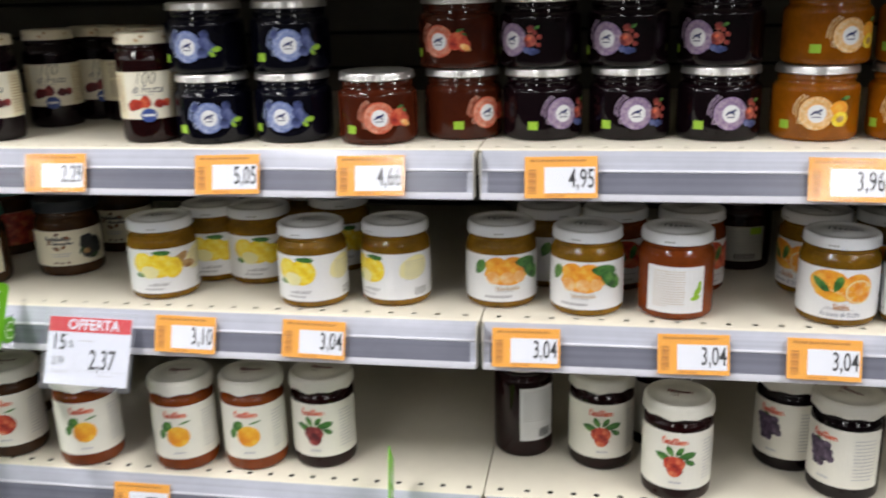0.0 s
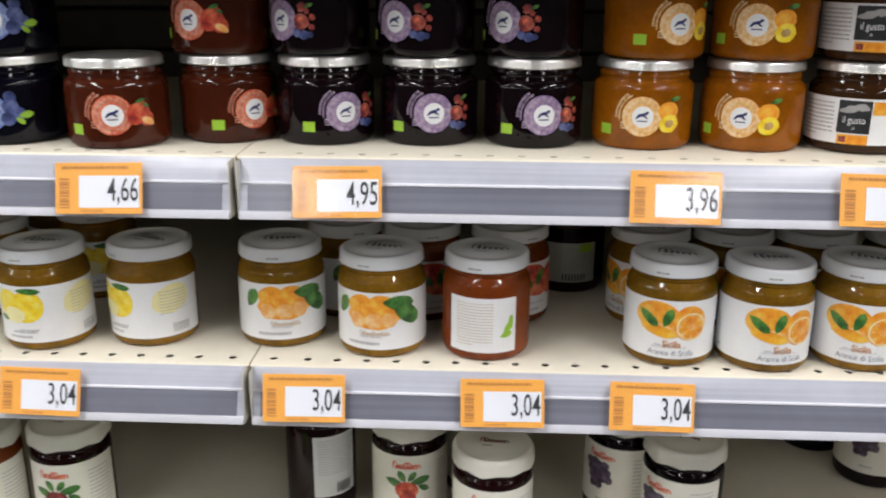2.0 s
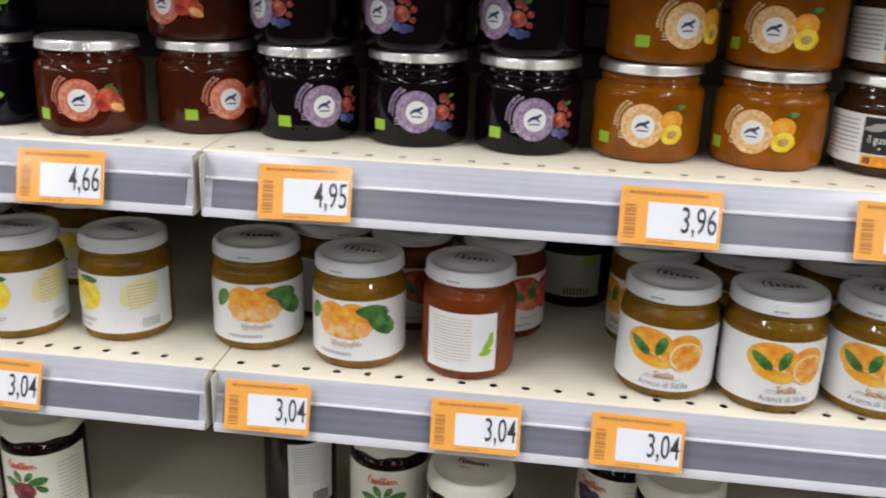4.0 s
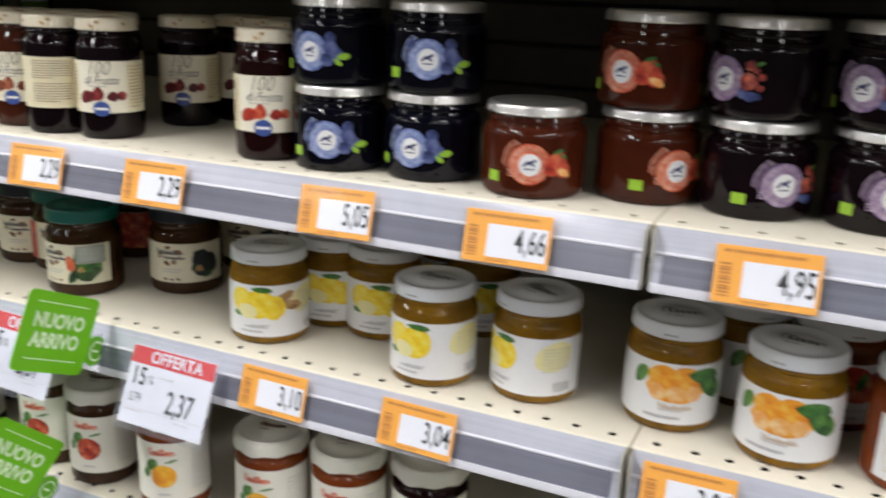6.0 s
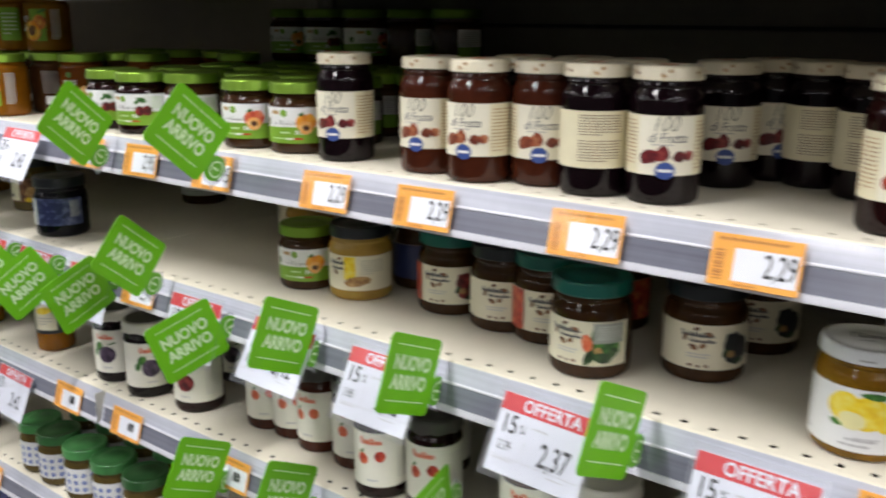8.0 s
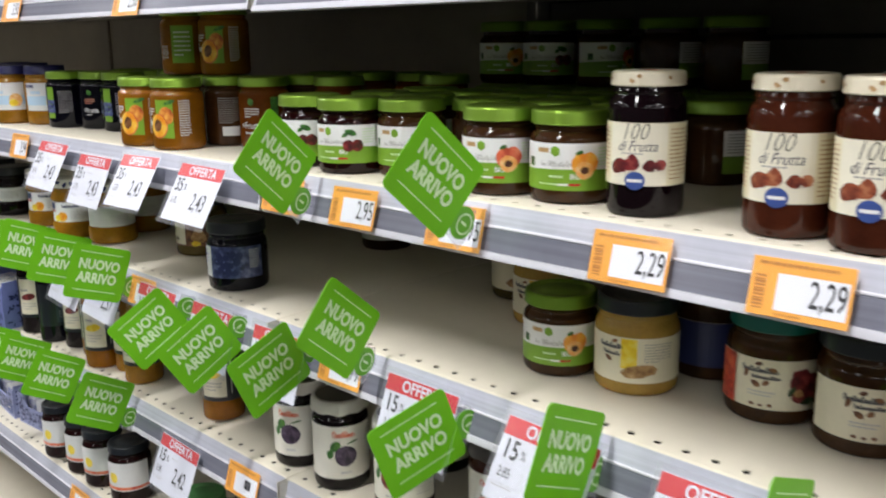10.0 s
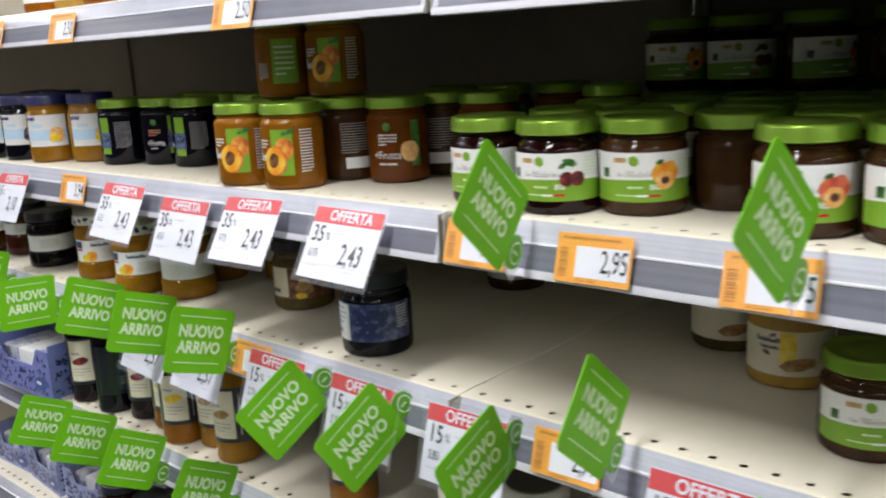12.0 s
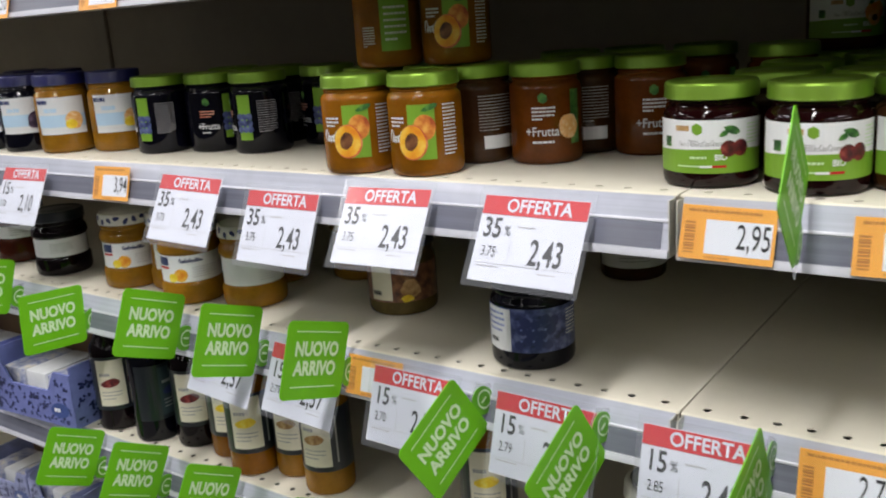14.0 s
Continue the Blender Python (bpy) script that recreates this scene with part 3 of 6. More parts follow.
def squat(places, kind):
    soft = {"blue": P_BLUE_SOFT, "straw": P_CORAL_SOFT, "mix": P_LILAC_SOFT, "apr": P_SAND_SOFT}[kind]
    jam_mat, ring, fruit, extra, text = {
        "blue": (J_BLUE, P_BLUE, P_BERRY, P_LIME, "squat jar of dark blueberry jam, blue round emblem, silver lid"),
        "straw": (J_STRAW, P_CORAL, P_REDF, P_LEAF, "squat jar of red strawberry jam, coral round emblem, silver lid"),
        "mix": (J_MIX, P_LILAC, P_WILD, P_NAVY, "squat jar of near-black berry jam, lilac round emblem, silver lid"),
        "apr": (J_APRICOT, P_SAND, P_ORANGE, P_LEAF, "squat jar of amber apricot jam, sand-coloured emblem, silver lid")}[kind]
    j, lid = jar(at(*places[0]), text, "stacked squat jars", A_R, 0.0345, 0.0615, A_TOP, jam_mat, LID_SILVER, 0.0375, 0.007, 0.0085, "brushed silver metal lid")
    em = lay("emblem", many((disc, 0, 0.027, 0.0155, 0.0155, 0, 26)), ring, j, A_R, 1, "round printed emblem")
    lay("emblem_ring", many((disc, 0, 0.027, 0.0142, 0.0142, 0, 26, 0, 0.66)), soft, em, A_R, 1.6)
    lay("emblem_centre", many((disc, 0.0005, 0.0268, 0.0082, 0.0084, 0, 22)), LABEL, em, A_R, 2.2, "white centre of the emblem")
    lay("emblem_mark", many((disc, 0.000, 0.0283, 0.0040, 0.0013, 14, 12, 0.5), (disc, -0.0030, 0.0268, 0.0024, 0.0009, 40, 8), (disc, 0.0036, 0.0300, 0.0016, 0.0012, 30, 8), (disc, 0.0026, 0.0268, 0.0022, 0.0007, -35, 8), (rect, -0.0036, 0.0042, 0.0232, 0.0241)), P_NAVY, em, A_R, 3, "small dark blue mark")
    lay("side_print", many((arc_print, 0, 0.027, 0.0178, 118, 190, 2, 3), (bars, -0.0165, -0.0085, 0.0165, 0.0225, 3, 0.5, 4)), soft, j, A_R, 1.3)
    if kind == "blue":
        fr = lay("fruit_picture", many((disc, 0.0175, 0.031, 0.006, 0.006, 0, 14), (disc, 0.022, 0.025, 0.0062, 0.006, 0, 14), (disc, 0.0155, 0.0215, 0.0055, 0.0055, 0, 14), (disc, 0.018, 0.0385, 0.0045, 0.0045, 0, 12), (disc, -0.0125, 0.0375, 0.004, 0.004)), fruit, j, A_R, 2.6, "printed blueberries")
        lay("leaf_picture", many((leaf, 0.0285, 0.024, 0.011, 0.0055, 8), (leaf, 0.024, 0.0195, 0.008, 0.004, -40)), extra, fr, A_R, 3.3)
    elif kind == "straw":
        fr = lay("fruit_picture", many((disc, 0.0195, 0.0275, 0.0085, 0.0095, -35, 18, 0.2), (disc, 0.0265, 0.0225, 0.006, 0.0055, 20, 14, 0.2)), fruit, j, A_R, 2.6, "printed strawberries")
        lay("fruit_flesh", many((disc, 0.0270, 0.0210, 0.0055, 0.0028, -28, 14, 0.2)), P_PEACH, fr, A_R, 3.1)
        lay("leaf_picture", many((leaf, 0.0215, 0.037, 0.008, 0.003, 20), (leaf, 0.0255, 0.0335, 0.006, 0.0025, -30)), extra, fr, A_R, 3.5)
    elif kind == "mix":
        fr = lay("fruit_picture", many((disc, 0.0195, 0.0265, 0.0062, 0.0060, 0, 16, 0.12), (disc, 0.0200, 0.0375, 0.0040, 0.0034, 20, 12, 0.35), (disc, 0.0280, 0.0300, 0.0026, 0.0026), (disc, 0.0275, 0.0225, 0.0023, 0.0023), (disc, 0.0240, 0.0340, 0.0021, 0.0021)), fruit, j, A_R, 2.6, "printed red berries")
        lay("berry_light", many((disc, 0.0185, 0.0285, 0.0024, 0.0016, 30, 10, 0.3), (disc, 0.0275, 0.0307, 0.0009, 0.0008)), P_CORAL, fr, A_R, 3.1)
        lay("dark_fruit_picture", many((disc, 0.0215, 0.0165, 0.0038, 0.0036), (disc, 0.0160, 0.0180, 0.0032, 0.0032), (disc, 0.0262, 0.0168, 0.0024, 0.0024)), P_BERRY, fr, A_R, 3.1)
        lay("leaf_picture", many((leaf, 0.0255, 0.0385, 0.0070, 0.0028, 25),), P_LEAF, fr, A_R, 3.1)
    else:
        fr = lay("fruit_picture", many((disc, 0.0205, 0.0315, 0.0085, 0.0072, 0, 18, 0.12)), fruit, j, A_R, 2.6, "printed apricots")
        lay("fruit_half", many((disc, 0.0215, 0.0215, 0.0082, 0.0068, 15, 18, 0.1)), P_YELLOW, fr, A_R, 3.1)
        lay("fruit_stone", many((disc, 0.0215, 0.0215, 0.0038, 0.003, 15, 12)), P_TAN, fr, A_R, 3.6)
        lay("leaf_picture", many((leaf, 0.0255, 0.0405, 0.010, 0.0038, 15)), P_LEAF, fr, A_R, 3.6)
    lay("green_mark", many((rect, -0.0345, -0.0245, 0.0115, 0.0195)), P_LIME, j, A_R, 1, "small lime-green label square")
    spots(j, *[at(*p) for p in places[1:]])


Z1S = Z1 + A_TOP
squat([(-0.388, 0.887, Z1, 13), (-0.305, 0.895, Z1, -2), (-0.392, 0.890, Z1S, -5), (-0.303, 0.893, Z1S, 14)], "blue")
squat([(-0.214, 0.885, Z1, 14), (-0.132, 0.915, Z1, 44), (-0.135, 0.914, Z1S, -22)], "straw")
squat([(-0.051, 0.912, Z1, 32), (0.034, 0.915, Z1, 8), (0.119, 0.911, Z1, 9), (-0.054, 0.913, Z1S, -39), (0.031, 0.913, Z1S, -33), (0.117, 0.912, Z1S, -39)], "mix")
squat([(0.207, 0.911, Z1, -9), (0.294, 0.909, Z1, -27), (0.212, 0.911, Z1S, 18), (0.297, 0.910, Z1S, -24)], "apr")


def banded_squat(places):
    """Squat brown jars with a white and dark printed band."""
    j, lid = jar(at(*places[0]), "squat glass jar of brown preserve with white and black label band", "stacked squat jars", A_R, 0.0345, 0.0615, A_TOP, J_BROWN, LID_SILVER, 0.0375, 0.007, 0.0085, "brushed silver metal lid")
    lb = lay("label", many((rect, -0.052, 0.05, 0.008, 0.043)), LABEL, j, A_R, 1, "white paper label")
    lay("label_print", many((bars, -0.045, -0.014, 0.012, 0.040, 9, 0.3, 7)), GREY_INK, lb, A_R, 1.7)
    lay("dark_panel", many((rect, -0.011, 0.0125, 0.0165, 0.0415)), P_SMOKE, lb, A_R, 1.8, "dark photographic panel")
    lay("mountain_picture", many((disc, -0.002, 0.0350, 0.0075, 0.0030, 12, 14, 0.4), (disc, 0.006, 0.0365, 0.0050, 0.0028, -10, 12, 0.4)), GREY_INK, lb, A_R, 2.4)
    wrapped("panel_lettering", letters(letters(bmesh.new(), "il gusto", 0.0078, 0.0008, 0.0265, 0.72), "di", 0.0030, 0.0008, 0.0205, 0.9), LABEL, lb, A_R, 2.6)
    lay("orange_band", many((rect, -0.010, 0.012, 0.008, 0.0155), (rect, 0.0135, 0.034, 0.031, 0.041)), P_ORANGE, lb, A_R, 1.8)
    lay("band_mark", many((rect, -0.0085, -0.0035, 0.0095, 0.014)), P_DARKRED, lb, A_R, 2.5)
    spots(j, *[at(*p) for p in places[1:]])


banded_squat([(0.378, 0.906, Z1, -27), (0.381, 0.908, Z1S, -25), (0.464, 0.908, Z1, -25), (0.462, 0.909, Z1S, -16), (0.55, 0.91, Z1, -30)])

# citrus marmalade jars with white lids
B_R = 0.0368


def citrus(places, kind):
    jam_mat = J_RED if kind in ("red", "blood") else J_MARM
    text = {"lemon": "glass jar of lemon marmalade with white label and white lid", "mandarin": "glass jar of mandarin marmalade with fruit-picture label and white lid",
            "orange": "glass jar of orange marmalade with fruit-picture label and white lid", "red": "glass jar of red marmalade showing its printed back label, white lid",
            "blood": "glass jar of blood-orange marmalade with white label and white lid", "back": "glass jar of lemon marmalade with one lemon on its white label"}[kind]
    j, lid = jar(at(*places[0]), text, "citrus marmalade jars", B_R, 0.0325, 0.0755, 0.0865, jam_mat, LID_WHITE, 0.0352, 0.010, 0.006, "white lacquered metal lid")
    bm = bmesh.new()
    script(bm, -0.014, 0.014, -0.003, 0.0065, 0.0010, 9)
    bars(bm, -0.009, 0.009, -0.010, -0.007, 1, 0.4, 9)
    for v in bm.verts:
        v.co.z = 0.0867
    part("lid_print", bm, INK_SOFT, lid, smooth=None)
    lay("lid_edge_print", many((bars, -0.012, 0.008, 0.0785, 0.0802, 1, 0.8, 3)), GREY_INK, lid, 0.0352, 1.5)
    if kind == "red":
        lb = lay("label", many((rect, -0.029, 0.029, 0.0085, 0.0555)), LABEL, j, B_R, 1, "white paper back label")
        lay("label_print", many((bars, -0.022, 0.009, 0.014, 0.052, 15, 0.28, 11)), TAN_INK, lb, B_R, 1.7)
        lay("leaf_picture", many((leaf, 0.022, 0.030, 0.014, 0.006, 55), (leaf, 0.020, 0.024, 0.011, 0.005, 15), (leaf, 0.024, 0.036, 0.010, 0.004, 80)), P_LIME, lb, B_R, 1.9)
    else:
        lb = lay("label", many((rect, -0.082, 0.075, 0.0082, 0.0565, 0.005, 0.0012)), LABEL, j, B_R, 1, "white paper label")
        lay("label_print", many((bars, -0.010, 0.010, 0.0185, 0.0205, 1, 0.5, 2), *([] if kind == "orange" else [(bars, -0.020, 0.020, 0.0115, 0.0150, 1, 0.55, 8)]), (bars, -0.07, -0.045, 0.012, 0.016, 1, 0.5, 6)), SOFT_INK, lb, B_R, 1.7)
        if kind in ("lemon", "back"):
            fr = lay("fruit_picture", many((disc, -0.0190, 0.0425, 0.0120, 0.0115, 15, 22, 0.06), (disc, -0.0020, 0.0395, 0.0145, 0.0135, 12, 24, 0.05)), P_YELLOW, lb, B_R, 2, "printed lemons")
            lay("fruit_slice", many((disc, -0.0130, 0.0325, 0.0100, 0.0070, -8, 18, 0.05)), P_PALEY, lb, B_R, 2.6)
            if kind == "lemon":
                lay("spice_picture", many((disc, 0.0215, 0.0455, 0.0105, 0.0050, 25, 12, 0.3), (disc, 0.0290, 0.0375, 0.0110, 0.0048, -10, 12, 0.3)), P_TAN, lb, B_R, 2.1)
                lay("fruit_picture", many((disc, 0.0120, 0.0365, 0.0105, 0.0115, 0, 20, 0.05)), P_YELLOW, lb, B_R, 2.4)
            lay("leaf_picture", many((leaf, 0.0010, 0.0535, 0.0200, 0.0055, -4), (leaf, -0.0240, 0.0290, 0.0100, 0.0045, 160)), P_LEAF, lb, B_R, 2.9)
            lay("pale_fruit_picture", many((disc, 0.0440, 0.0420, 0.0170, 0.0125, 20, 18, 0.1)), P_PALEY, lb, B_R, 1.5)
            lay("side_print", many((bars, 0.034, 0.058, 0.028, 0.050, 8, 0.25, 14)), SOFT_INK, lb, B_R, 1.75)
            lay("label_name", many((bars, -0.016, 0.018, 0.0160, 0.0195, 1, 0.55, 9)), SOFT_INK, lb, B_R, 2.0)
            lay("barcode", many(*[(rect, 0.044 + 0.0016 * i, 0.0448 + 0.0016 * i, 0.0115, 0.0195) for i in range(10)]), GREY_INK, lb, B_R, 1.8)
        elif kind == "mandarin":
            lay("label_script", many((script, -0.011, 0.013, 0.0205, 0.0024, 0.0005, 6)), TAN_INK, lb, B_R, 2.2)
            lay("label_name", many((bars, -0.022, 0.022, 0.0115, 0.0158, 1, 0.6, 9)), SOFT_INK, lb, B_R, 2.0)
            fr = lay("fruit_picture", many((disc, 0.0000, 0.0370, 0.0225, 0.0110, 0, 24, 0.15), (disc, -0.0105, 0.0470, 0.0110, 0.0088, 20, 16, 0.1), (disc, 0.0070, 0.0460, 0.0125, 0.0098, 0, 16, 0.1)), P_ORANGE, lb, B_R, 2, "printed mandarin segments")
            lay("fruit_segment", many((disc, -0.0130, 0.0338, 0.0065, 0.0071, 30, 12), (disc, 0.0013, 0.0333, 0.0072, 0.0071, 0, 12), (disc, 0.0143, 0.0344, 0.0065, 0.0065, -30, 12)), P_PEACH, lb, B_R, 2.6)
            lay("leaf_picture", many((leaf, 0.0290, 0.0395, 0.0290, 0.0150, -38), (leaf, 0.0225, 0.0485, 0.0270, 0.0125, -6), (leaf, -0.0270, 0.0445, 0.0180, 0.0105, 62)), P_LEAF, lb, B_R, 3)
        else:
            dark = kind == "blood"
            if not dark:
                wrapped("label_name", letters(bmesh.new(), "Arance di Sicilia", 0.0068, 0.004, 0.0130, 0.85), BLUE_INK, lb, B_R, 1.9)
                wrapped("label_place", letters(bmesh.new(), "Sicilia", 0.0078, 0.004, 0.0208, 0.85, 0.01), ORANGE_DK, lb, B_R, 3.6)
                lay("label_line", many((bars, -0.012, 0.020, 0.0172, 0.0184, 1, 0.5, 2)), SOFT_INK, lb, B_R, 1.9)
            fr = lay("fruit_picture", many((disc, -0.0090, 0.0440, 0.0180, 0.0125, 0, 22), (disc, 0.0175, 0.0390, 0.0140, 0.0148, 0, 22)), P_REDF if dark else P_ORANGE, lb, B_R, 2, "printed oranges")
            lay("fruit_slice", many((disc, 0.0189, 0.0361, 0.0123, 0.0118, 0, 20), (disc, -0.0052, 0.0325, 0.0149, 0.0053, -14, 16)), P_CORAL if dark else P_PEACH, lb, B_R, 2.6)
            if not dark:
                lay("fruit_pith", many((disc, 0.0189, 0.0361, 0.0122, 0.0116, 0, 20, 0, 0.90)), P_PITH, lb, B_R, 2.9)
                for k in range(8):
                    a = radians(45 * k + 20)
                    lay("fruit_segment", many((leaf, 0.0189 + 0.0068 * math.cos(a), 0.0361 + 0.0066 * math.sin(a), 0.0085, 0.0048, 45 * k + 20)), P_ORANGE, lb, B_R, 3.0)
            lay("fruit_wedge", many((disc, -0.0075, 0.0318, 0.0150, 0.0048, -14, 18, 0.05)), P_CORAL if dark else P_GOLD, lb, B_R, 3.1)
            lay("leaf_picture", many((leaf, -0.0156, 0.0417, 0.0208, 0.0077, -38), (leaf, 0.0000, 0.0433, 0.0169, 0.0077, 70)), P_LEAF, lb, B_R, 3.5)
    spots(j, *[at(*p) for p in places[1:]])


citrus([(-0.468, 0.893, Z2, 22), (-0.436, 0.958, Z2, 24), (-0.377, 0.953, Z2, 20), (-0.297, 1.005, Z2, 30), (-0.345, 1.045, Z2, 12)], "lemon")
citrus([(-0.293, 0.884, Z2, 2), (-0.205, 0.897, Z2, -26)], "back")
citrus([(-0.093, 0.902, Z2, 13), (-0.004, 0.886, Z2, -7), (-0.047, 0.972, Z2, 40)], "mandarin")
citrus([(0.084, 0.884, Z2, -5)], "red")
citrus([(0.105, 0.965, Z2, 45), (0.025, 0.967, Z2, 30)], "blood")
citrus([(0.237, 0.882, Z2, -13), (0.313, 0.875, Z2, 2), (0.392, 0.880, Z2, -22), (0.233, 0.966, Z2, -60), (0.307, 0.966, Z2, -10), (0.381, 0.968, Z2, 15), (0.47, 0.888, Z2, -20), (0.462, 0.968, Z2, 5), (0.55, 0.89, Z2, -10)], "orange")


def plain_label_jar(places, text, group, r, neck, h, top, jam_mat, lid_mat, lid_r, label_mat, v0, v1, half, prints, shoulder=0.011, neck_h=0.008, lid_label="", name="jam_jar", lid_print=None, waist=0.0):
    """A jar with one wrapped label and a list of prints (name, material, shapes) on it."""
    j, lid = jar(at(*places[0]), text, group, r, neck, h, top, jam_mat, lid_mat, lid_r, shoulder, neck_h, lid_label, name, waist=(v0, v1, waist) if waist else None)
    r -= waist
    lb = lay("label", many((rect, -half, half, v0, v1)), label_mat, j, r, 1, "wrapped paper label")
    for k, (pn, pm, shapes) in enumerate(prints):
        lay(pn, many(*shapes), pm, lb, r, 1.8 + 0.55 * k)
    if lid_print:
        lay("lid_pattern", many(*[(disc, -0.10 + 0.0105 * i, h + 0.005 + 0.0022 * (i % 3), 0.0042, 0.0028, 47 * i, 9, 0.6) for i in range(20)]), lid_print, lid, lid_r, 1.2, "dark printed pattern")
    spots(j, *[at(*p) for p in places[1:]])
    return j, lid


# dark jars standing at the back between the marmalades
plain_label_jar([(0.166, 1.049, Z2, -5), (0.255, 1.05, Z2, -20)], "dark glass jar with a grey-green back label", "citrus marmalade jars", B_R, 0.0335, 0.0765, 0.0885, J_CHERRY, LID_BROWN, 0.0367, mat("label_grey_green", (0.42, 0.43, 0.38), 0.4), 0.012, 0.052, 0.03,
                [("label_print", GREY_INK, [(bars, -0.024, 0.02, 0.022, 0.048, 8, 0.3, 5)]), ("green_mark", P_LIME, [(rect, 0.012, 0.026, 0.043, 0.051)]), ("barcode", INK, [(rect, -0.004 + 0.003 * i, -0.0025 + 0.003 * i, 0.014, 0.021) for i in range(8)])])

# tall narrow fruit-spread jars with cream labels and dotted cream lids
T_R, T_H, T_TOP = 0.0300, 0.099, 0.1105


def tall(places, jam_mat, fruit, text, back=False):
    j, lid = jar(at(*places[0]), text, "tall fruit-spread jars", T_R, 0.0255, T_H, T_TOP, jam_mat, LID_CREAM, 0.0283, 0.010, 0.008, "cream metal lid with printed red fruit")
    lay("lid_dots", many(*[(disc, -0.080 + 0.016 * i + 0.0035 * ((i * 7) % 5), T_H + 0.0045 + 0.0011 * ((i * 3) % 4), 0.0014 + 0.0006 * ((i * 5) % 3), 0.0016, 37 * i, 9, 0.6) for i in range(9)]), P_TAN, lid, 0.0283, 1.2)
    b = disc(bmesh.new(), 0, 0, 0.008, 0.007, 0, 12, 0.3)
    for v in b.verts:
        v.co.z = T_TOP + 0.0003
    part("lid_picture", b, P_CORAL, lid, smooth=None)
    lb = lay("label", many((rect, -0.075, 0.075, 0.025, 0.0725)), CREAM, j, T_R, 1, "cream paper label")
    if back:
        lay("label_print", many((bars, -0.019, 0.017, 0.052, 0.070, 8, 0.3, 21), (bars, -0.019, 0.017, 0.030, 0.049, 8, 0.3, 22)), P_BROWN, lb, T_R, 1.7)
    else:
        lay("pale_panel", many((rect, -0.0235, 0.0235, 0.0253, 0.0722)), CREAM_PALE, lb, T_R, 1.4)
        bm2 = letters(bmesh.new(), "100", 0.0178, -0.001, 0.0655, 0.80, -0.012)
        for v in bm2.verts:
            v.co.x += 0.28 * (v.co.y - 0.0655)
        wrapped("label_number", bm2, OLIVE_INK, lb, T_R, 2)
        bm2 = letters(bmesh.new(), "di Frutta", 0.0112, 0.001, 0.0548, 0.80)
        for v in bm2.verts:
            v.co.x += 0.30 * (v.co.y - 0.0548)
        wrapped("label_words", bm2, INK_SOFT, lb, T_R, 2)
        lay("label_print", many((bars, -0.012, 0.012, 0.0488, 0.0502, 1, 0.6, 5), (bars, 0.012, 0.021, 0.036, 0.039, 2, 0.4, 6)), GREY_INK, lb, T_R, 2)
        lay("side_print", many((bars, 0.026, 0.05, 0.029, 0.069, 13, 0.3, 8), (bars, -0.052, -0.026, 0.029, 0.069, 13, 0.3, 9)), P_TAN, lb, T_R, 1.7)
        fr = lay("fruit_picture", many((disc, -0.0140, 0.0395, 0.0078, 0.0058, 12, 18, 0.35), (disc, -0.0035, 0.0420, 0.0062, 0.0064, -20, 16, 0.3), (disc, 0.0100, 0.0405, 0.0050, 0.0046, 10, 14, 0.35), (disc, 0.0180, 0.0412, 0.0046, 0.0042, 30, 14, 0.35)), fruit, lb, T_R, 2.4, "printed berries")
        st = lay("stamp", many((disc, -0.0005, 0.0290, 0.0078, 0.0070, 0, 20)), P_STAMP, lb, T_R, 3, "blue round stamp")
        lay("stamp_bar", many((rect, -0.0064, 0.0054, 0.0278, 0.0302)), LABEL, lb, T_R, 3.6)
    spots(j, *[at(*p) for p in places[1:]])


tall([(-0.881, 0.880, Z1, 10), (-0.816, 0.870, Z1, 8), (-0.759, 0.892, Z1, 24)], J_BROWN_RED, P_FIG, "tall jar of red fruit spread with cream label and lid")
tall([(-0.458, 0.885, Z1, 24)], J_CHERRY, P_REDF, "tall jar of dark red cherry spread with cream label and lid")
tall([(-0.640, 0.885, Z1, 28), (-0.628, 0.985, Z1, 26), (-0.607, 1.046, Z1, 40), (-0.997, 0.881, Z1, 18)], J_MIX, P_DARKRED, "tall jar of near-black berry spread with cream label and lid")
tall([(-0.7015, 0.880, Z1, 38), (-0.560, 1.034, Z1, 20), (-0.508, 1.004, Z1, 12), (-0.760, 0.962, Z1, 30), (-0.702, 0.955, Z1, 25), (-0.818, 0.945, Z1, 25)], J_MIX, P_DARKRED, "tall glass jar of dark spread turned to its cream back label", True)


# jars with green metallic lids and white-green labels
C_R, C_H, C_TOP = 0.0355, 0.065, 0.0775


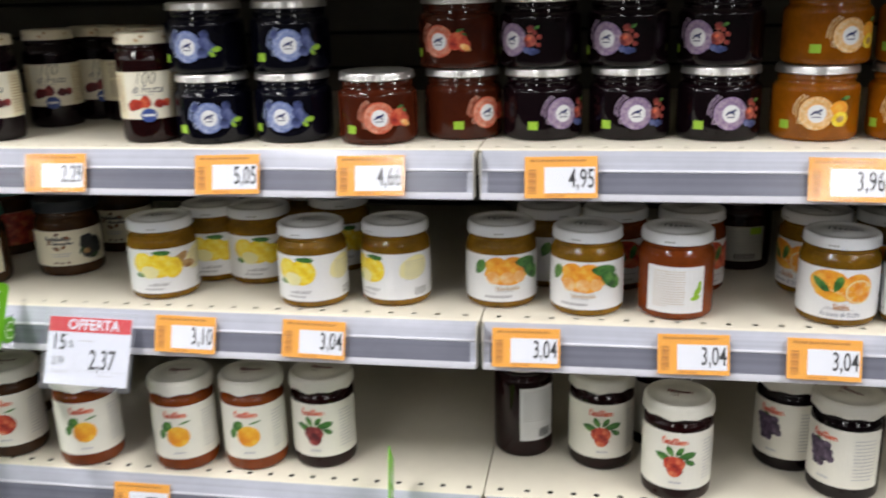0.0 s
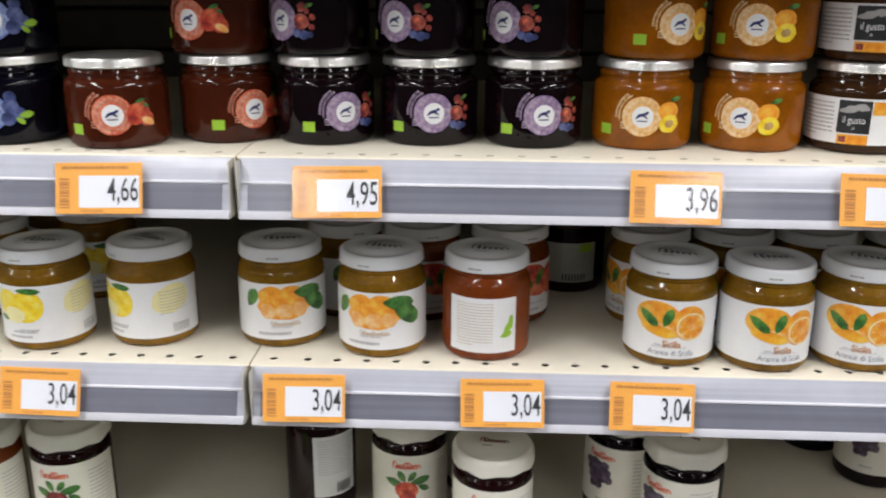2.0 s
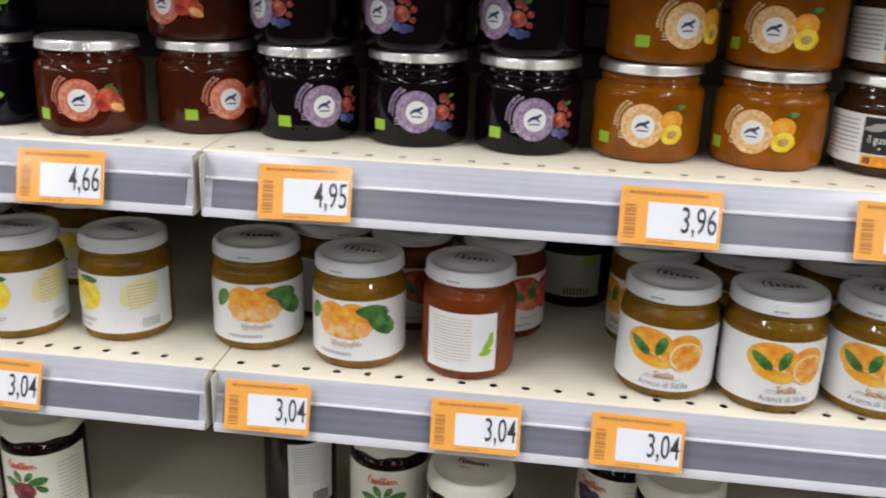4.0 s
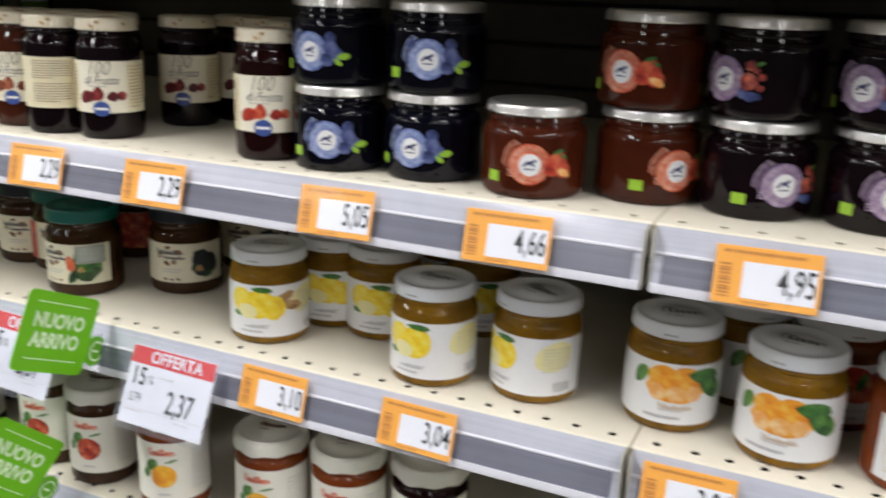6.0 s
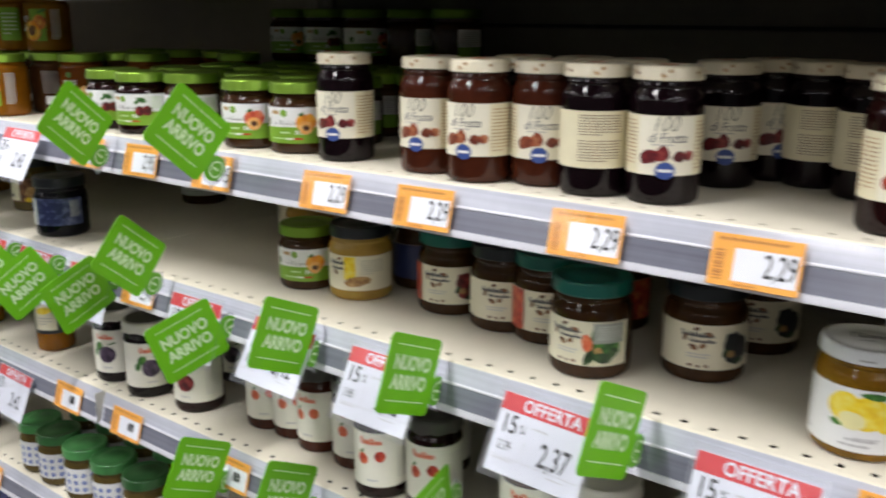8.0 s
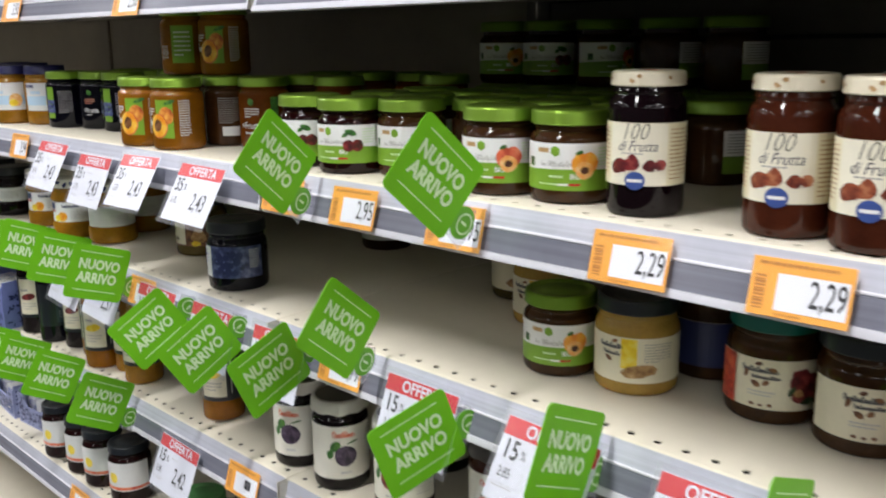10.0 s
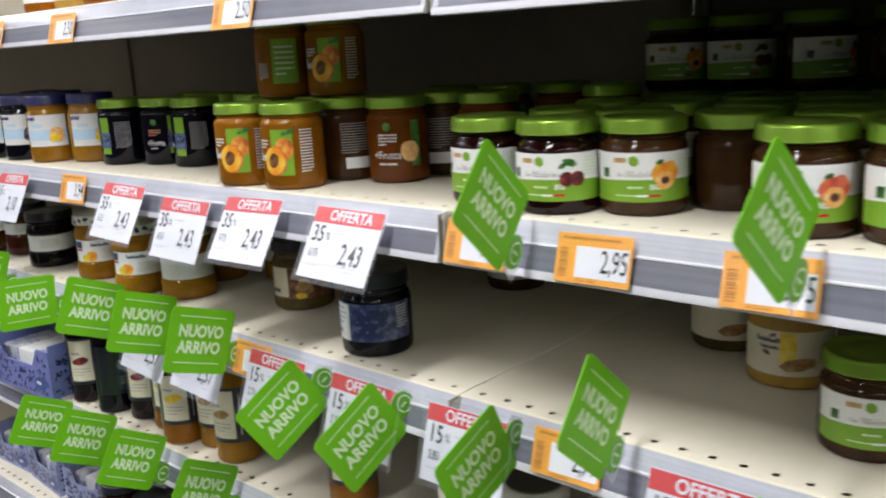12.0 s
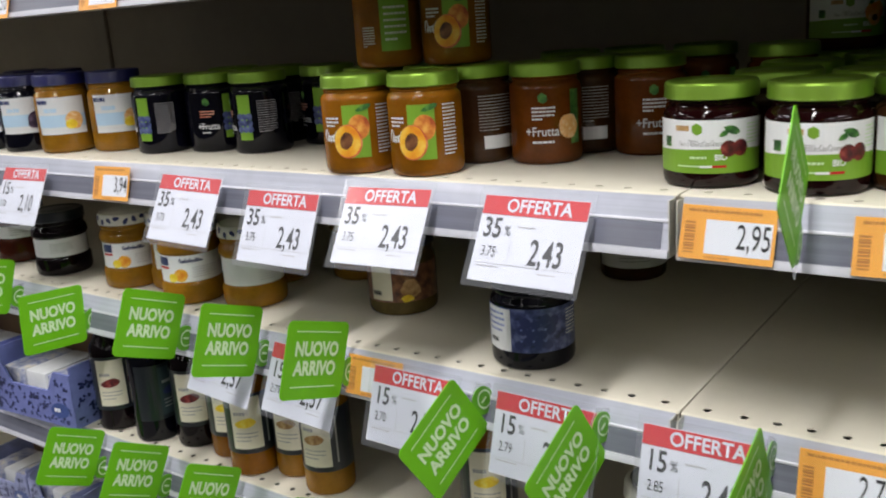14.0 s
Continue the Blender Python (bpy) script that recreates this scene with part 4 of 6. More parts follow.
def green_lid(places, fruit, jam_mat, text, full=True):
    j, lid = jar(at(*places[0]), text, "green-lid jars", C_R, 0.0305, C_H, C_TOP, jam_mat, LID_GREEN, 0.0345, 0.008, 0.006, "metallic apple-green lid", button=True)
    if full:
        lb = lay("label", many((rect, -0.05, 0.05, 0.028, 0.051)), LABEL, j, C_R, 1, "white upper part of the label")
        lay("green_band", many((rect, -0.05, 0.05, 0.012, 0.0278, 0.005, 0.002)), P_GRASS, lb, C_R, 1.2, "green lower part of the label")
        hexa = lay("emblem", many((disc, -0.007, 0.0445, 0.0042, 0.0045, 30, 6)), P_GRASS, lb, C_R, 1.8)
        lay("name_script", many((script, -0.021, -0.016, 0.0320, 0.0020, 0.00025, 2), (script, -0.014, 0.011, 0.0318, 0.0028, 0.00028, 11)), GREY_INK, lb, C_R, 1.9)
        lay("small_print", many((bars, -0.012, 0.004, 0.0222, 0.0252, 1, 0.6, 6), (bars, 0.03, 0.047, 0.032, 0.048, 6, 0.35, 8)), GREEN_PALE, lb, C_R, 2.1)
        wrapped("bio_lettering", letters(bmesh.new(), "BIO", 0.0062, 0.010, 0.0237, 0.9, 0.02), LABEL, lb, C_R, 2.3)
        lay("yellow_mark", many((rect, -0.024, -0.013, 0.0432, 0.047)), P_TAN, lb, C_R, 1.9)
        lay("stripe_red", many((rect, 0.004, 0.014, 0.0162, 0.0180)), RED, lb, C_R, 2.2)
        lay("stripe_white", many((rect, -0.005, 0.004, 0.0162, 0.0180)), LABEL, lb, C_R, 2.2)
        lay("stripe_leaf", many((rect, -0.022, -0.005, 0.0168, 0.0178)), GREEN_PALE, lb, C_R, 2.2)
        lay("side_mark", many((rect, -0.036, -0.029, 0.031, 0.0385)), P_LEAF, lb, C_R, 1.9)
        if fruit == "cherry":
            lay("fruit_picture", many((disc, 0.0155, 0.0300, 0.0060, 0.0060, 0, 16), (disc, 0.0245, 0.0302, 0.0060, 0.0062, 0, 16)), P_DARKRED, lb, C_R, 2.6)
            lay("leaf_picture", many((leaf, 0.018, 0.0435, 0.013, 0.006, -20), (leaf, 0.012, 0.041, 0.008, 0.004, 30)), P_LEAF, lb, C_R, 2.6)
        else:
            lay("fruit_picture", many((disc, 0.014, 0.0345, 0.0072, 0.0085, 0, 18, 0.1), (disc, 0.0215, 0.035, 0.0078, 0.0088, 0, 18, 0.1)), P_ORANGE if fruit == "apricot" else P_CORAL, lb, C_R, 2.6)
            lay("fruit_flesh", many((disc, 0.0175, 0.029, 0.0078, 0.0072, 0, 16, 0.1)), P_PEACH, lb, C_R, 3.1)
            lay("fruit_stone", many((disc, 0.0175, 0.029, 0.0034, 0.003)), P_BROWN, lb, C_R, 3.6)
            lay("leaf_picture", many((leaf, 0.013, 0.0435, 0.007, 0.0035, 20)), P_LEAF, lb, C_R, 3.2)
    else:
        lb = lay("label", many((rect, 0.012, 0.05, 0.028, 0.051)), LABEL, j, C_R, 1)
        lay("green_band", many((rect, 0.012, 0.05, 0.012, 0.0278)), P_GRASS, lb, C_R, 1)
        lay("small_print", many((bars, 0.016, 0.046, 0.030, 0.049, 7, 0.35, 3)), GREY_INK, lb, C_R, 1.7)
    spots(j, *[at(*p) for p in places[1:]])


TWO = Z1 + C_TOP
TWO_X = (-1.405, -1.332, -1.252, -1.165, -1.085)
green_lid([(-1.433, 0.888, Z1, 14), (-1.3545, 0.881, Z1, 20), (-1.330, 0.965, Z1, 30), (TWO_X[1], 1.192, TWO, 30)], "cherry", J_CHERRY, "glass jar of cherry jam with white and green label, green lid")
green_lid([(-1.2885, 0.907, Z1, 28), (-1.0775, 0.893, Z1, 26), (-1.113, 0.930, Z2, 30), (-1.155, 0.970, Z1, 26), (TWO_X[0], 1.192, TWO, 30)], "apricot", J_BROWN, "glass jar of apricot jam with white and green label, green lid")
green_lid([(-1.150, 0.886, Z1, 22), (-1.075, 0.975, Z1, 26), (TWO_X[2], 1.192, TWO, 60)], "peach", J_BROWN, "glass jar of peach jam with white and green label, green lid")
green_lid([(-1.230, 0.955, Z1, 28), (-1.406, 0.970, Z1, 10), (-1.250, 1.035, Z1, 20), (-1.180, 1.045, Z1, 20), (-1.100, 1.055, Z1, 20), (-1.330, 1.045, Z1, 20), (-1.410, 1.055, Z1, 20), (-1.355, 1.125, Z1, 20), (-1.280, 1.115, Z1, 20), (-1.205, 1.122, Z1, 20),
           (-1.130, 1.130, Z1, 20), (-1.055, 1.130, Z1, 20), (TWO_X[0], 1.192, Z1, 20), (TWO_X[1], 1.192, Z1, 20), (TWO_X[2], 1.192, Z1, 20), (TWO_X[3], 1.192, Z1, 20), (TWO_X[4], 1.192, Z1, 20), (-1.010, 1.195, Z1, 20), (-1.03, 1.055, Z1, 20), (TWO_X[3], 1.192, TWO, 30), (TWO_X[4], 1.192, TWO, 20)],
          "", J_BROWN, "glass jar of brown jam turned to its side, green lid", False)


# taller fruit jars with green lids and picture labels
D_R, D_H, D_TOP = 0.0335, 0.0785, 0.0905


def picture_jar(places, kind):
    jam_mat = {"peach": J_PEACH, "side": J_PEACH, "apricot": J_RUST, "turned": J_BROWN, "blue": J_BLUE}[kind]
    text = {"peach": "glass jar of golden peach jam with green picture label, green lid", "side": "glass jar of golden peach jam turned to its green text label",
            "apricot": "glass jar of orange apricot jam with white lettering, green lid", "turned": "glass jar of brown jam showing its grey printed side, green lid", "blue": "glass jar of black blueberry jam with green corner label, green lid"}[kind]
    j, lid = jar(at(*places[0]), text, "picture-label jars", D_R, 0.0295, D_H, D_TOP, jam_mat, LID_GREEN, 0.0322, 0.006, 0.005, "metallic apple-green lid")
    if kind in ("peach",):
        lb = lay("label", many((rect, -0.012, 0.0125, 0.016, 0.064)), P_GRASS, j, D_R, 1, "green picture label")
        lay("fruit_picture", many((disc, 0.003, 0.044, 0.0100, 0.0112, 0, 20, 0.06)), P_PEACHSKIN, lb, D_R, 1.8, "printed peach")
        lay("fruit_half", many((disc, -0.0085, 0.031, 0.0135, 0.0155, 0, 22, 0.05)), P_CORAL, lb, D_R, 2.5)
        lay("fruit_flesh", many((disc, -0.0090, 0.0313, 0.0125, 0.0145, 0, 20, 0.05)), P_GOLD, lb, D_R, 3.0)
        lay("fruit_stone", many((disc, -0.0095, 0.0320, 0.0060, 0.0080, -15, 16, 0.1)), P_BROWN, lb, D_R, 3.5)
        lay("leaf_picture", many((leaf, 0.008, 0.061, 0.016, 0.005, 20)), P_LEAF, lb, D_R, 2.5)
        lay("white_print", many((bars, -0.032, -0.016, 0.044, 0.054, 3, 0.5, 5), (script, -0.036, -0.018, 0.031, 0.0058, 0.0010, 3), (bars, 0.020, 0.034, 0.018, 0.064, 15, 0.4, 7)), LABEL_GREY, lb, D_R, 1.2)
    elif kind == "side":
        lb = lay("label", many((rect, -0.014, 0.016, 0.016, 0.066)), P_GRASS, j, D_R, 1, "green text label")
        lay("white_print", many((bars, -0.010, 0.012, 0.024, 0.060, 6, 0.35, 5), (bars, -0.034, -0.02, 0.02, 0.04, 8, 0.4, 2)), LABEL_GREY, lb, D_R, 1.8)
    elif kind == "blue":
        lb = lay("label", many((rect, -0.024, -0.008, 0.016, 0.066)), P_GRASS, j, D_R, 1, "green corner label")
        lay("fruit_picture", many(*[(disc, -0.022 + 0.006 * (i % 3), 0.028 + 0.007 * (i // 3), 0.0038, 0.0038, 0, 10) for i in range(9)]), P_BERRY, lb, D_R, 2)
        lay("white_print", many((bars, 0.0, 0.022, 0.024, 0.060, 14, 0.26, 5)), SOFT_INK, lb, D_R, 1.2)
        lay("side_lettering", many((letters, "+Frutta", 0.0105, -0.043, 0.0300, 0.80, 0.01), (bars, -0.051, -0.037, 0.022, 0.0245, 1, 0.5, 5)), LABEL_GREY, lb, D_R, 1.2)
        lay("pink_lettering", many((bars, -0.052, -0.035, 0.040, 0.049, 3, 0.5, 5)), P_CORAL_SOFT, lb, D_R, 1.2)
        lay("emblem", many((disc, -0.0435, 0.058, 0.0042, 0.0048, 30, 6)), P_LEAF, lb, D_R, 1.2)
    elif kind == "apricot":
        em = lay("emblem", many((disc, 0, 0.060, 0.0045, 0.005, 30, 6)), P_LEAF, j, D_R, 1)
        lay("white_lettering", many((letters, "+Frutta", 0.0115, -0.001, 0.0300, 0.88, 0.01), (bars, -0.010, 0.011, 0.040, 0.053, 4, 0.5, 8), (bars, -0.010, 0.012, 0.019, 0.023, 1, 0.5, 2)), LABEL_GREY, em, D_R, 1.2)
        lay("fruit_picture", many((disc, 0.024, 0.034, 0.010, 0.011, 0, 18, 0.1)), P_SAND, em, D_R, 1.6)
        lay("leaf_picture", many((rect, 0.026, 0.036, 0.018, 0.066)), P_LEAF, em, D_R, 1.2)
    else:
        lb = lay("label", many((rect, -0.012, 0.016, 0.014, 0.026)), LABEL_GREY, j, D_R, 1, "white barcode patch")
        lay("grey_print", many((bars, -0.016, 0.018, 0.030, 0.064, 12, 0.3, 6)), GREY_INK, lb, D_R, 1.2)
    spots(j, *[at(*p) for p in places[1:]])


ZD = Z1 + D_TOP
picture_jar([(-1.7615, 0.862, Z1, 36), (-1.687, 0.868, Z1, 29), (-1.709, 0.958, ZD, 34)], "peach")
picture_jar([(-1.779, 0.940, ZD, 50)], "side")
picture_jar([(-1.675, 0.938, Z1, 60), (-1.597, 1.012, Z1, 30), (-1.735, 0.955, Z1, 40), (-1.806, 0.945, Z1, 40)], "turned")
picture_jar([(-1.608, 0.948, Z1, 24), (-1.533, 1.012, Z1, 28), (-1.44, 1.11, Z1, 20), (-1.60, 1.13, Z1, 20), (-1.53, 1.15, Z1, 20), (-1.66, 1.10, Z1, 30)], "apricot")
picture_jar([(-2.111, 0.910, Z1, 38), (-2.045, 0.935, Z1, 106), (-1.9715, 0.938, Z1, 40), (-1.93, 1.01, Z1, 50), (-2.01, 1.01, Z1, 50), (-2.10, 1.02, Z1, 50), (-1.86, 1.05, Z1, 50)], "blue")


# blue-lid jars
def blue_lid(places, jam_mat, fruit, text):
    plain_label_jar(places, text, "blue-lid jars", 0.034, 0.030, 0.084, 0.0985, jam_mat, LID_BLUE, 0.0325, LABEL_GREY, 0.024, 0.070, 0.031,
                    [("sky_band", P_SKY, [(rect, -0.031, 0.031, 0.033, 0.048)]), ("name_bar", P_NAVY, [(bars, -0.03, -0.012, 0.061, 0.068, 1, 0.7, 2)]), ("soft_print", P_SKY, [(bars, -0.020, 0.012, 0.050, 0.058, 1, 0.6, 4)]),
                     ("fruit_picture", fruit, [(disc, 0.016, 0.041, 0.0105, 0.011, 0, 18, 0.1)]), ("fruit_flesh", P_YELLOW if fruit is P_SAND else fruit, [(disc, 0.012, 0.036, 0.007, 0.006, 0, 14, 0.1)])], lid_label="dark blue metal lid")


blue_lid([(-2.271, 0.882, Z1, 48), (-2.200, 0.911, Z1, 56)], J_GOLD, P_SAND, "glass jar of peach jam with pale blue label and blue lid")
blue_lid([(-2.3525, 0.879, Z1, 50), (-2.431, 0.878, Z1, 54), (-2.51, 0.98, Z1, 40), (-2.41, 0.97, Z1, 40)], J_BLUE, P_PURPLE, "jar of dark berry jam with pale blue label and blue lid")
blue_lid([(-2.505, 0.873, Z1, 50), (-2.59, 0.88, Z1, 50)], J_CHERRY, P_REDF, "jar of red berry jam with pale blue label and blue lid")

# row two: dark vegetable and fruit preserves with cream labels
F_R = 0.038
F_PRINT = [("name_lettering", INK_SOFT, [(script, -0.024, 0.004, 0.0445, 0.0028, 0.0007, 3), (script, -0.016, 0.006, 0.0395, 0.0020, 0.0005, 7)]), ("leaf_mark", P_BROWN, [(leaf, -0.012, 0.0350, 0.0085, 0.0050, -30), (leaf, -0.004, 0.0365, 0.0065, 0.0042, 35), (leaf, -0.020, 0.0425, 0.0075, 0.0040, 70), (leaf, 0.001, 0.0480, 0.0070, 0.0040, -15), (leaf, -0.010, 0.0520, 0.0065, 0.0034, 15)]),
           ("small_print", SOFT_INK, [(bars, -0.018, 0.004, 0.0245, 0.0300, 2, 0.4, 5)]), ("bottom_print", P_BROWN, [(disc, -0.014, 0.0178, 0.0022, 0.0014), (disc, -0.007, 0.0174, 0.0018, 0.0012), (disc, 0.000, 0.0180, 0.0020, 0.0014)])]


def dark_preserve(places, lid_mat, lid_label, fruit_mat, text, extra=()):
    plain_label_jar(places, text, "cream-label preserve jars", F_R, 0.0335, 0.077, 0.0905, J_BROWN, lid_mat, 0.0368, CREAM_DEEP, 0.014, 0.056, 0.052,
                    F_PRINT + [("fruit_picture", fruit_mat, [(disc, 0.0225, 0.0400, 0.0085, 0.0100, -25, 16, 0.3), (disc, 0.0330, 0.0340, 0.0090, 0.0110, 20, 14, 0.3), (disc, 0.0240, 0.0270, 0.0080, 0.0062, 0, 14, 0.3)]), ("fruit_flesh", P_TAN, [(disc, 0.0215, 0.0290, 0.0040, 0.0034, 0, 12, 0.2)]), ("leaf_picture", P_SHADE_LEAF, [(leaf, 0.016, 0.0310, 0.0100, 0.0046, 60), (leaf, 0.030, 0.0220, 0.0140, 0.0060, 12)])] + list(extra), lid_label=lid_label)


dark_preserve([(-0.9195, 0.966, Z2, 22), (-0.785, 0.955, Z2, 34)], LID_TEAL, "dark teal metal lid", P_DARKRED, "squat glass jar of brown preserve with cream label and teal lid", [("red_edge", P_REDF, [(rect, -0.052, -0.03, 0.014, 0.056)])])
dark_preserve([(-0.841, 0.957, Z2, 30), (-0.6225, 0.961, Z2, 26), (-0.605, 1.061, Z2, 20)], LID_BLACK, "black metal lid", P_SMOKE, "squat glass jar of dark preserve with cream label and black lid")
dark_preserve([(-0.710, 0.9045, Z2, 6)], LID_TEAL, "dark teal metal lid", P_LEAF, "squat glass jar of brown preserve with cream label and teal lid",
              [("grey_panel", mat("print_grey_panel", (0.36, 0.37, 0.35), 0.4), [(rect, 0.017, 0.046, 0.036, 0.055)]), ("panel_print", LABEL_GREY, [(bars, 0.021, 0.042, 0.039, 0.053, 6, 0.3, 4)]), ("red_fruit", P_CORAL, [(disc, 0.0120, 0.0360, 0.0045, 0.0085, 12, 16, 0.2)]), ("front_leaf", P_SHADE_LEAF, [(leaf, 0.014, 0.0225, 0.0170, 0.0085, 62), (leaf, 0.025, 0.0225, 0.0190, 0.0100, -12), (leaf, 0.034, 0.0260, 0.0160, 0.0085, 40)])])
dark_preserve([(-0.752, 1.033, Z2, 20)], LID_TEAL, "dark teal metal lid", P_REDF, "squat glass jar of red preserve with cream label, teal lid", [("red_label", P_REDF, [(rect, -0.05, 0.05, 0.014, 0.056)])])
dark_preserve([(-1.005, 1.020, Z2, 22)], LID_BLUE, "dark blue metal lid", P_NAVY, "squat dark blue jar at the back of the shelf", [("blue_label", P_NAVY, [(rect, -0.052, 0.052, 0.014, 0.056)])])
HONEY = [("yellow_panel", P_YELLOW, [(rect, -0.012, 0.002, 0.026, 0.053)]), ("name_mark", INK_SOFT, [(script, -0.034, -0.013, 0.0430, 0.0026, 0.0007, 3), (script, -0.030, -0.014, 0.0370, 0.0020, 0.0006, 5)]), ("leaf_mark", P_BROWN, [(leaf, -0.024, 0.0335, 0.0080, 0.0044, -30), (leaf, -0.018, 0.0500, 0.0065, 0.0034, 20)]), ("fruit_picture", P_TAN, [(disc, 0.004, 0.024, 0.016, 0.006, 8, 18, 0.3)]), ("small_print", GREY_INK, [(bars, 0.008, 0.034, 0.032, 0.05, 7, 0.3, 5)])]
plain_label_jar([(-1.036, 0.941, Z2, 30)], "squat jar of honey cream with cream and yellow label", "cream-label preserve jars", 0.0375, 0.0335, 0.073, 0.0865, J_HONEY, LID_BLACK, 0.0365, CREAM_DEEP, 0.013, 0.054, 0.055, HONEY, lid_label="black metal lid")
plain_label_jar([(-1.298, 1.098, Z2, 26)], "squat glass jar of green preserve with cream label at the back", "cream-label preserve jars", 0.0375, 0.0335, 0.073, 0.0865, J_OLIVE, LID_BLACK, 0.0365, CREAM_DEEP, 0.013, 0.054, 0.055, HONEY[3:])
plain_label_jar([(-1.213, 1.037, Z2, 26)], "squat glass jar with yellow fruit label at the back", "cream-label preserve jars", 0.0375, 0.0335, 0.073, 0.0865, J_HONEY, LID_BLACK, 0.0365, CREAM_DEEP, 0.013, 0.054, 0.055, HONEY[:4])
plain_label_jar([(-1.596, 0.886, Z2, 24)], "squat glass jar of black blueberry preserve with dark picture label", "cream-label preserve jars", F_R, 0.034, 0.073, 0.088, J_BLUE, LID_BLACK, 0.037, P_BERRY, 0.018, 0.058, 0.055,
                [("white_panel", LABEL_GREY, [(rect, -0.046, -0.016, 0.018, 0.057)]), ("name_bar", INK, [(bars, -0.042, -0.020, 0.023, 0.03, 1, 0.6, 3)]), ("fruit_picture", P_NAVY, [(disc, -0.008 + 0.0085 * (i % 4) + 0.003 * (i // 4), 0.025 + 0.0095 * (i // 4) + 0.0022 * ((i * 5) % 3), 0.0042 + 0.0008 * ((i * 7) % 3), 0.0044, 40 * i, 14, 0.15) for i in range(12)]), ("berry_light", P_BLUE, [(disc, -0.006 + 0.0105 * (i % 3), 0.029 + 0.0105 * (i // 3), 0.0013, 0.0009, 30, 8, 0.3) for i in range(6)]), ("pale_print", P_BLUE, [(bars, -0.044, -0.022, 0.034, 0.055, 4, 0.4, 5)]), ("side_print", LABEL_GREY, [(bars, 0.036, 0.05, 0.03, 0.055, 8, 0.4, 5)])], lid_label="black metal lid")
plain_label_jar([(-1.80, 0.956, Z2, 36)], "squat glass jar of brown onion preserve with brown picture label", "cream-label preserve jars", F_R, 0.034, 0.073, 0.088, J_OLIVE, LID_BLACK, 0.037, P_BROWN, 0.016, 0.056, 0.05,
                [("white_panel", CREAM_DEEP, [(rect, -0.036, -0.010, 0.018, 0.055)]), ("fruit_picture", P_TAN, [(disc, 0.010, 0.030, 0.011, 0.010, 0, 16, 0.3)]), ("fruit_flesh", P_YELLOW, [(disc, 0.006, 0.020, 0.007, 0.004, 0, 12, 0.3)]), ("name_bar", INK, [(bars, -0.034, -0.012, 0.022, 0.030, 1, 0.6, 3)])], lid_label="black metal lid")
AMBER = [("fruit_picture", P_ORANGE, [(disc, -0.014, 0.036, 0.0085, 0.008, 0, 14, 0.15)]), ("fruit_flesh", P_YELLOW, [(disc, -0.024, 0.033, 0.006, 0.0055, 0, 12, 0.2)]), ("name_script", P_NAVY, [(script, -0.014, 0.012, 0.051, 0.0026, 0.0006, 3)]), ("side_logo", P_NAVY, [(rect, -0.044, -0.028, 0.048, 0.058)]), ("logo_stripe", RED, [(rect, -0.044, -0.028, 0.044, 0.0465)]), ("small_print", SOFT_INK, [(bars, 0.0, 0.030, 0.032, 0.046, 5, 0.3, 5)])]
plain_label_jar([(-2.062, 0.882, Z2, 52), (-2.193, 0.894, Z2, 60), (-2.125, 0.915, Z2, 88)], "glass jar of amber jam with white label and white patterned lid", "amber jam jars", 0.037, 0.033, 0.082, 0.096, J_GOLD, LID_IVORY, 0.0358, LABEL, 0.027, 0.060, 0.056, AMBER, lid_label="ivory lid with a dark printed pattern", lid_print=P_NAVY, waist=0.0026)
plain_label_jar([(-1.977, 0.902, Z2, 60), (-1.93, 1.04, Z2, 50), (-2.02, 0.985, Z2, 40)], "glass jar of amber jam turned to its grey back label", "amber jam jars", 0.037, 0.033, 0.082, 0.096, J_GOLD, LID_IVORY, 0.0358, LABEL_GREY, 0.027, 0.060, 0.056, AMBER[5:], lid_label="ivory lid with a dark printed pattern", lid_print=P_NAVY, waist=0.0026)
plain_label_jar([(-2.346, 0.890, Z2, 50)], "glass jar of black jam with white label and black lid", "amber jam jars", 0.037, 0.033, 0.074, 0.088, J_MIX, LID_BLACK, 0.0358, LABEL, 0.026, 0.052, 0.05, [("small_print", GREY_INK, [(bars, -0.01, 0.02, 0.032, 0.046, 5, 0.3, 5)])], waist=0.0026)
plain_label_jar([(-2.48, 0.91, Z2, 50), (-2.56, 0.90, Z2, 40)], "glass jar of dark red jam with white label and black lid", "amber jam jars", 0.037, 0.033, 0.074, 0.088, J_STRAW, LID_BLACK, 0.0358, LABEL, 0.036, 0.058, 0.05, [("small_print", GREY_INK, [(bars, -0.01, 0.02, 0.04, 0.054, 4, 0.3, 5)])], waist=0.0026)
plain_label_jar([(-1.62, 1.165, Z2, 30)], "squat jar with dark contents deep in the shelf", "cream-label preserve jars", F_R, 0.034, 0.073, 0.088, J_BROWN, LID_BLACK, 0.037, LABEL_GREY, 0.016, 0.05, 0.05, [("small_print", GREY_INK, [(bars, -0.02, 0.02, 0.022, 0.046, 6, 0.3, 5)])])

# row three: tall jam jars with ivory lids and white labels
K_R, K_H, K_TOP = 0.0355, 0.0935, 0.1085


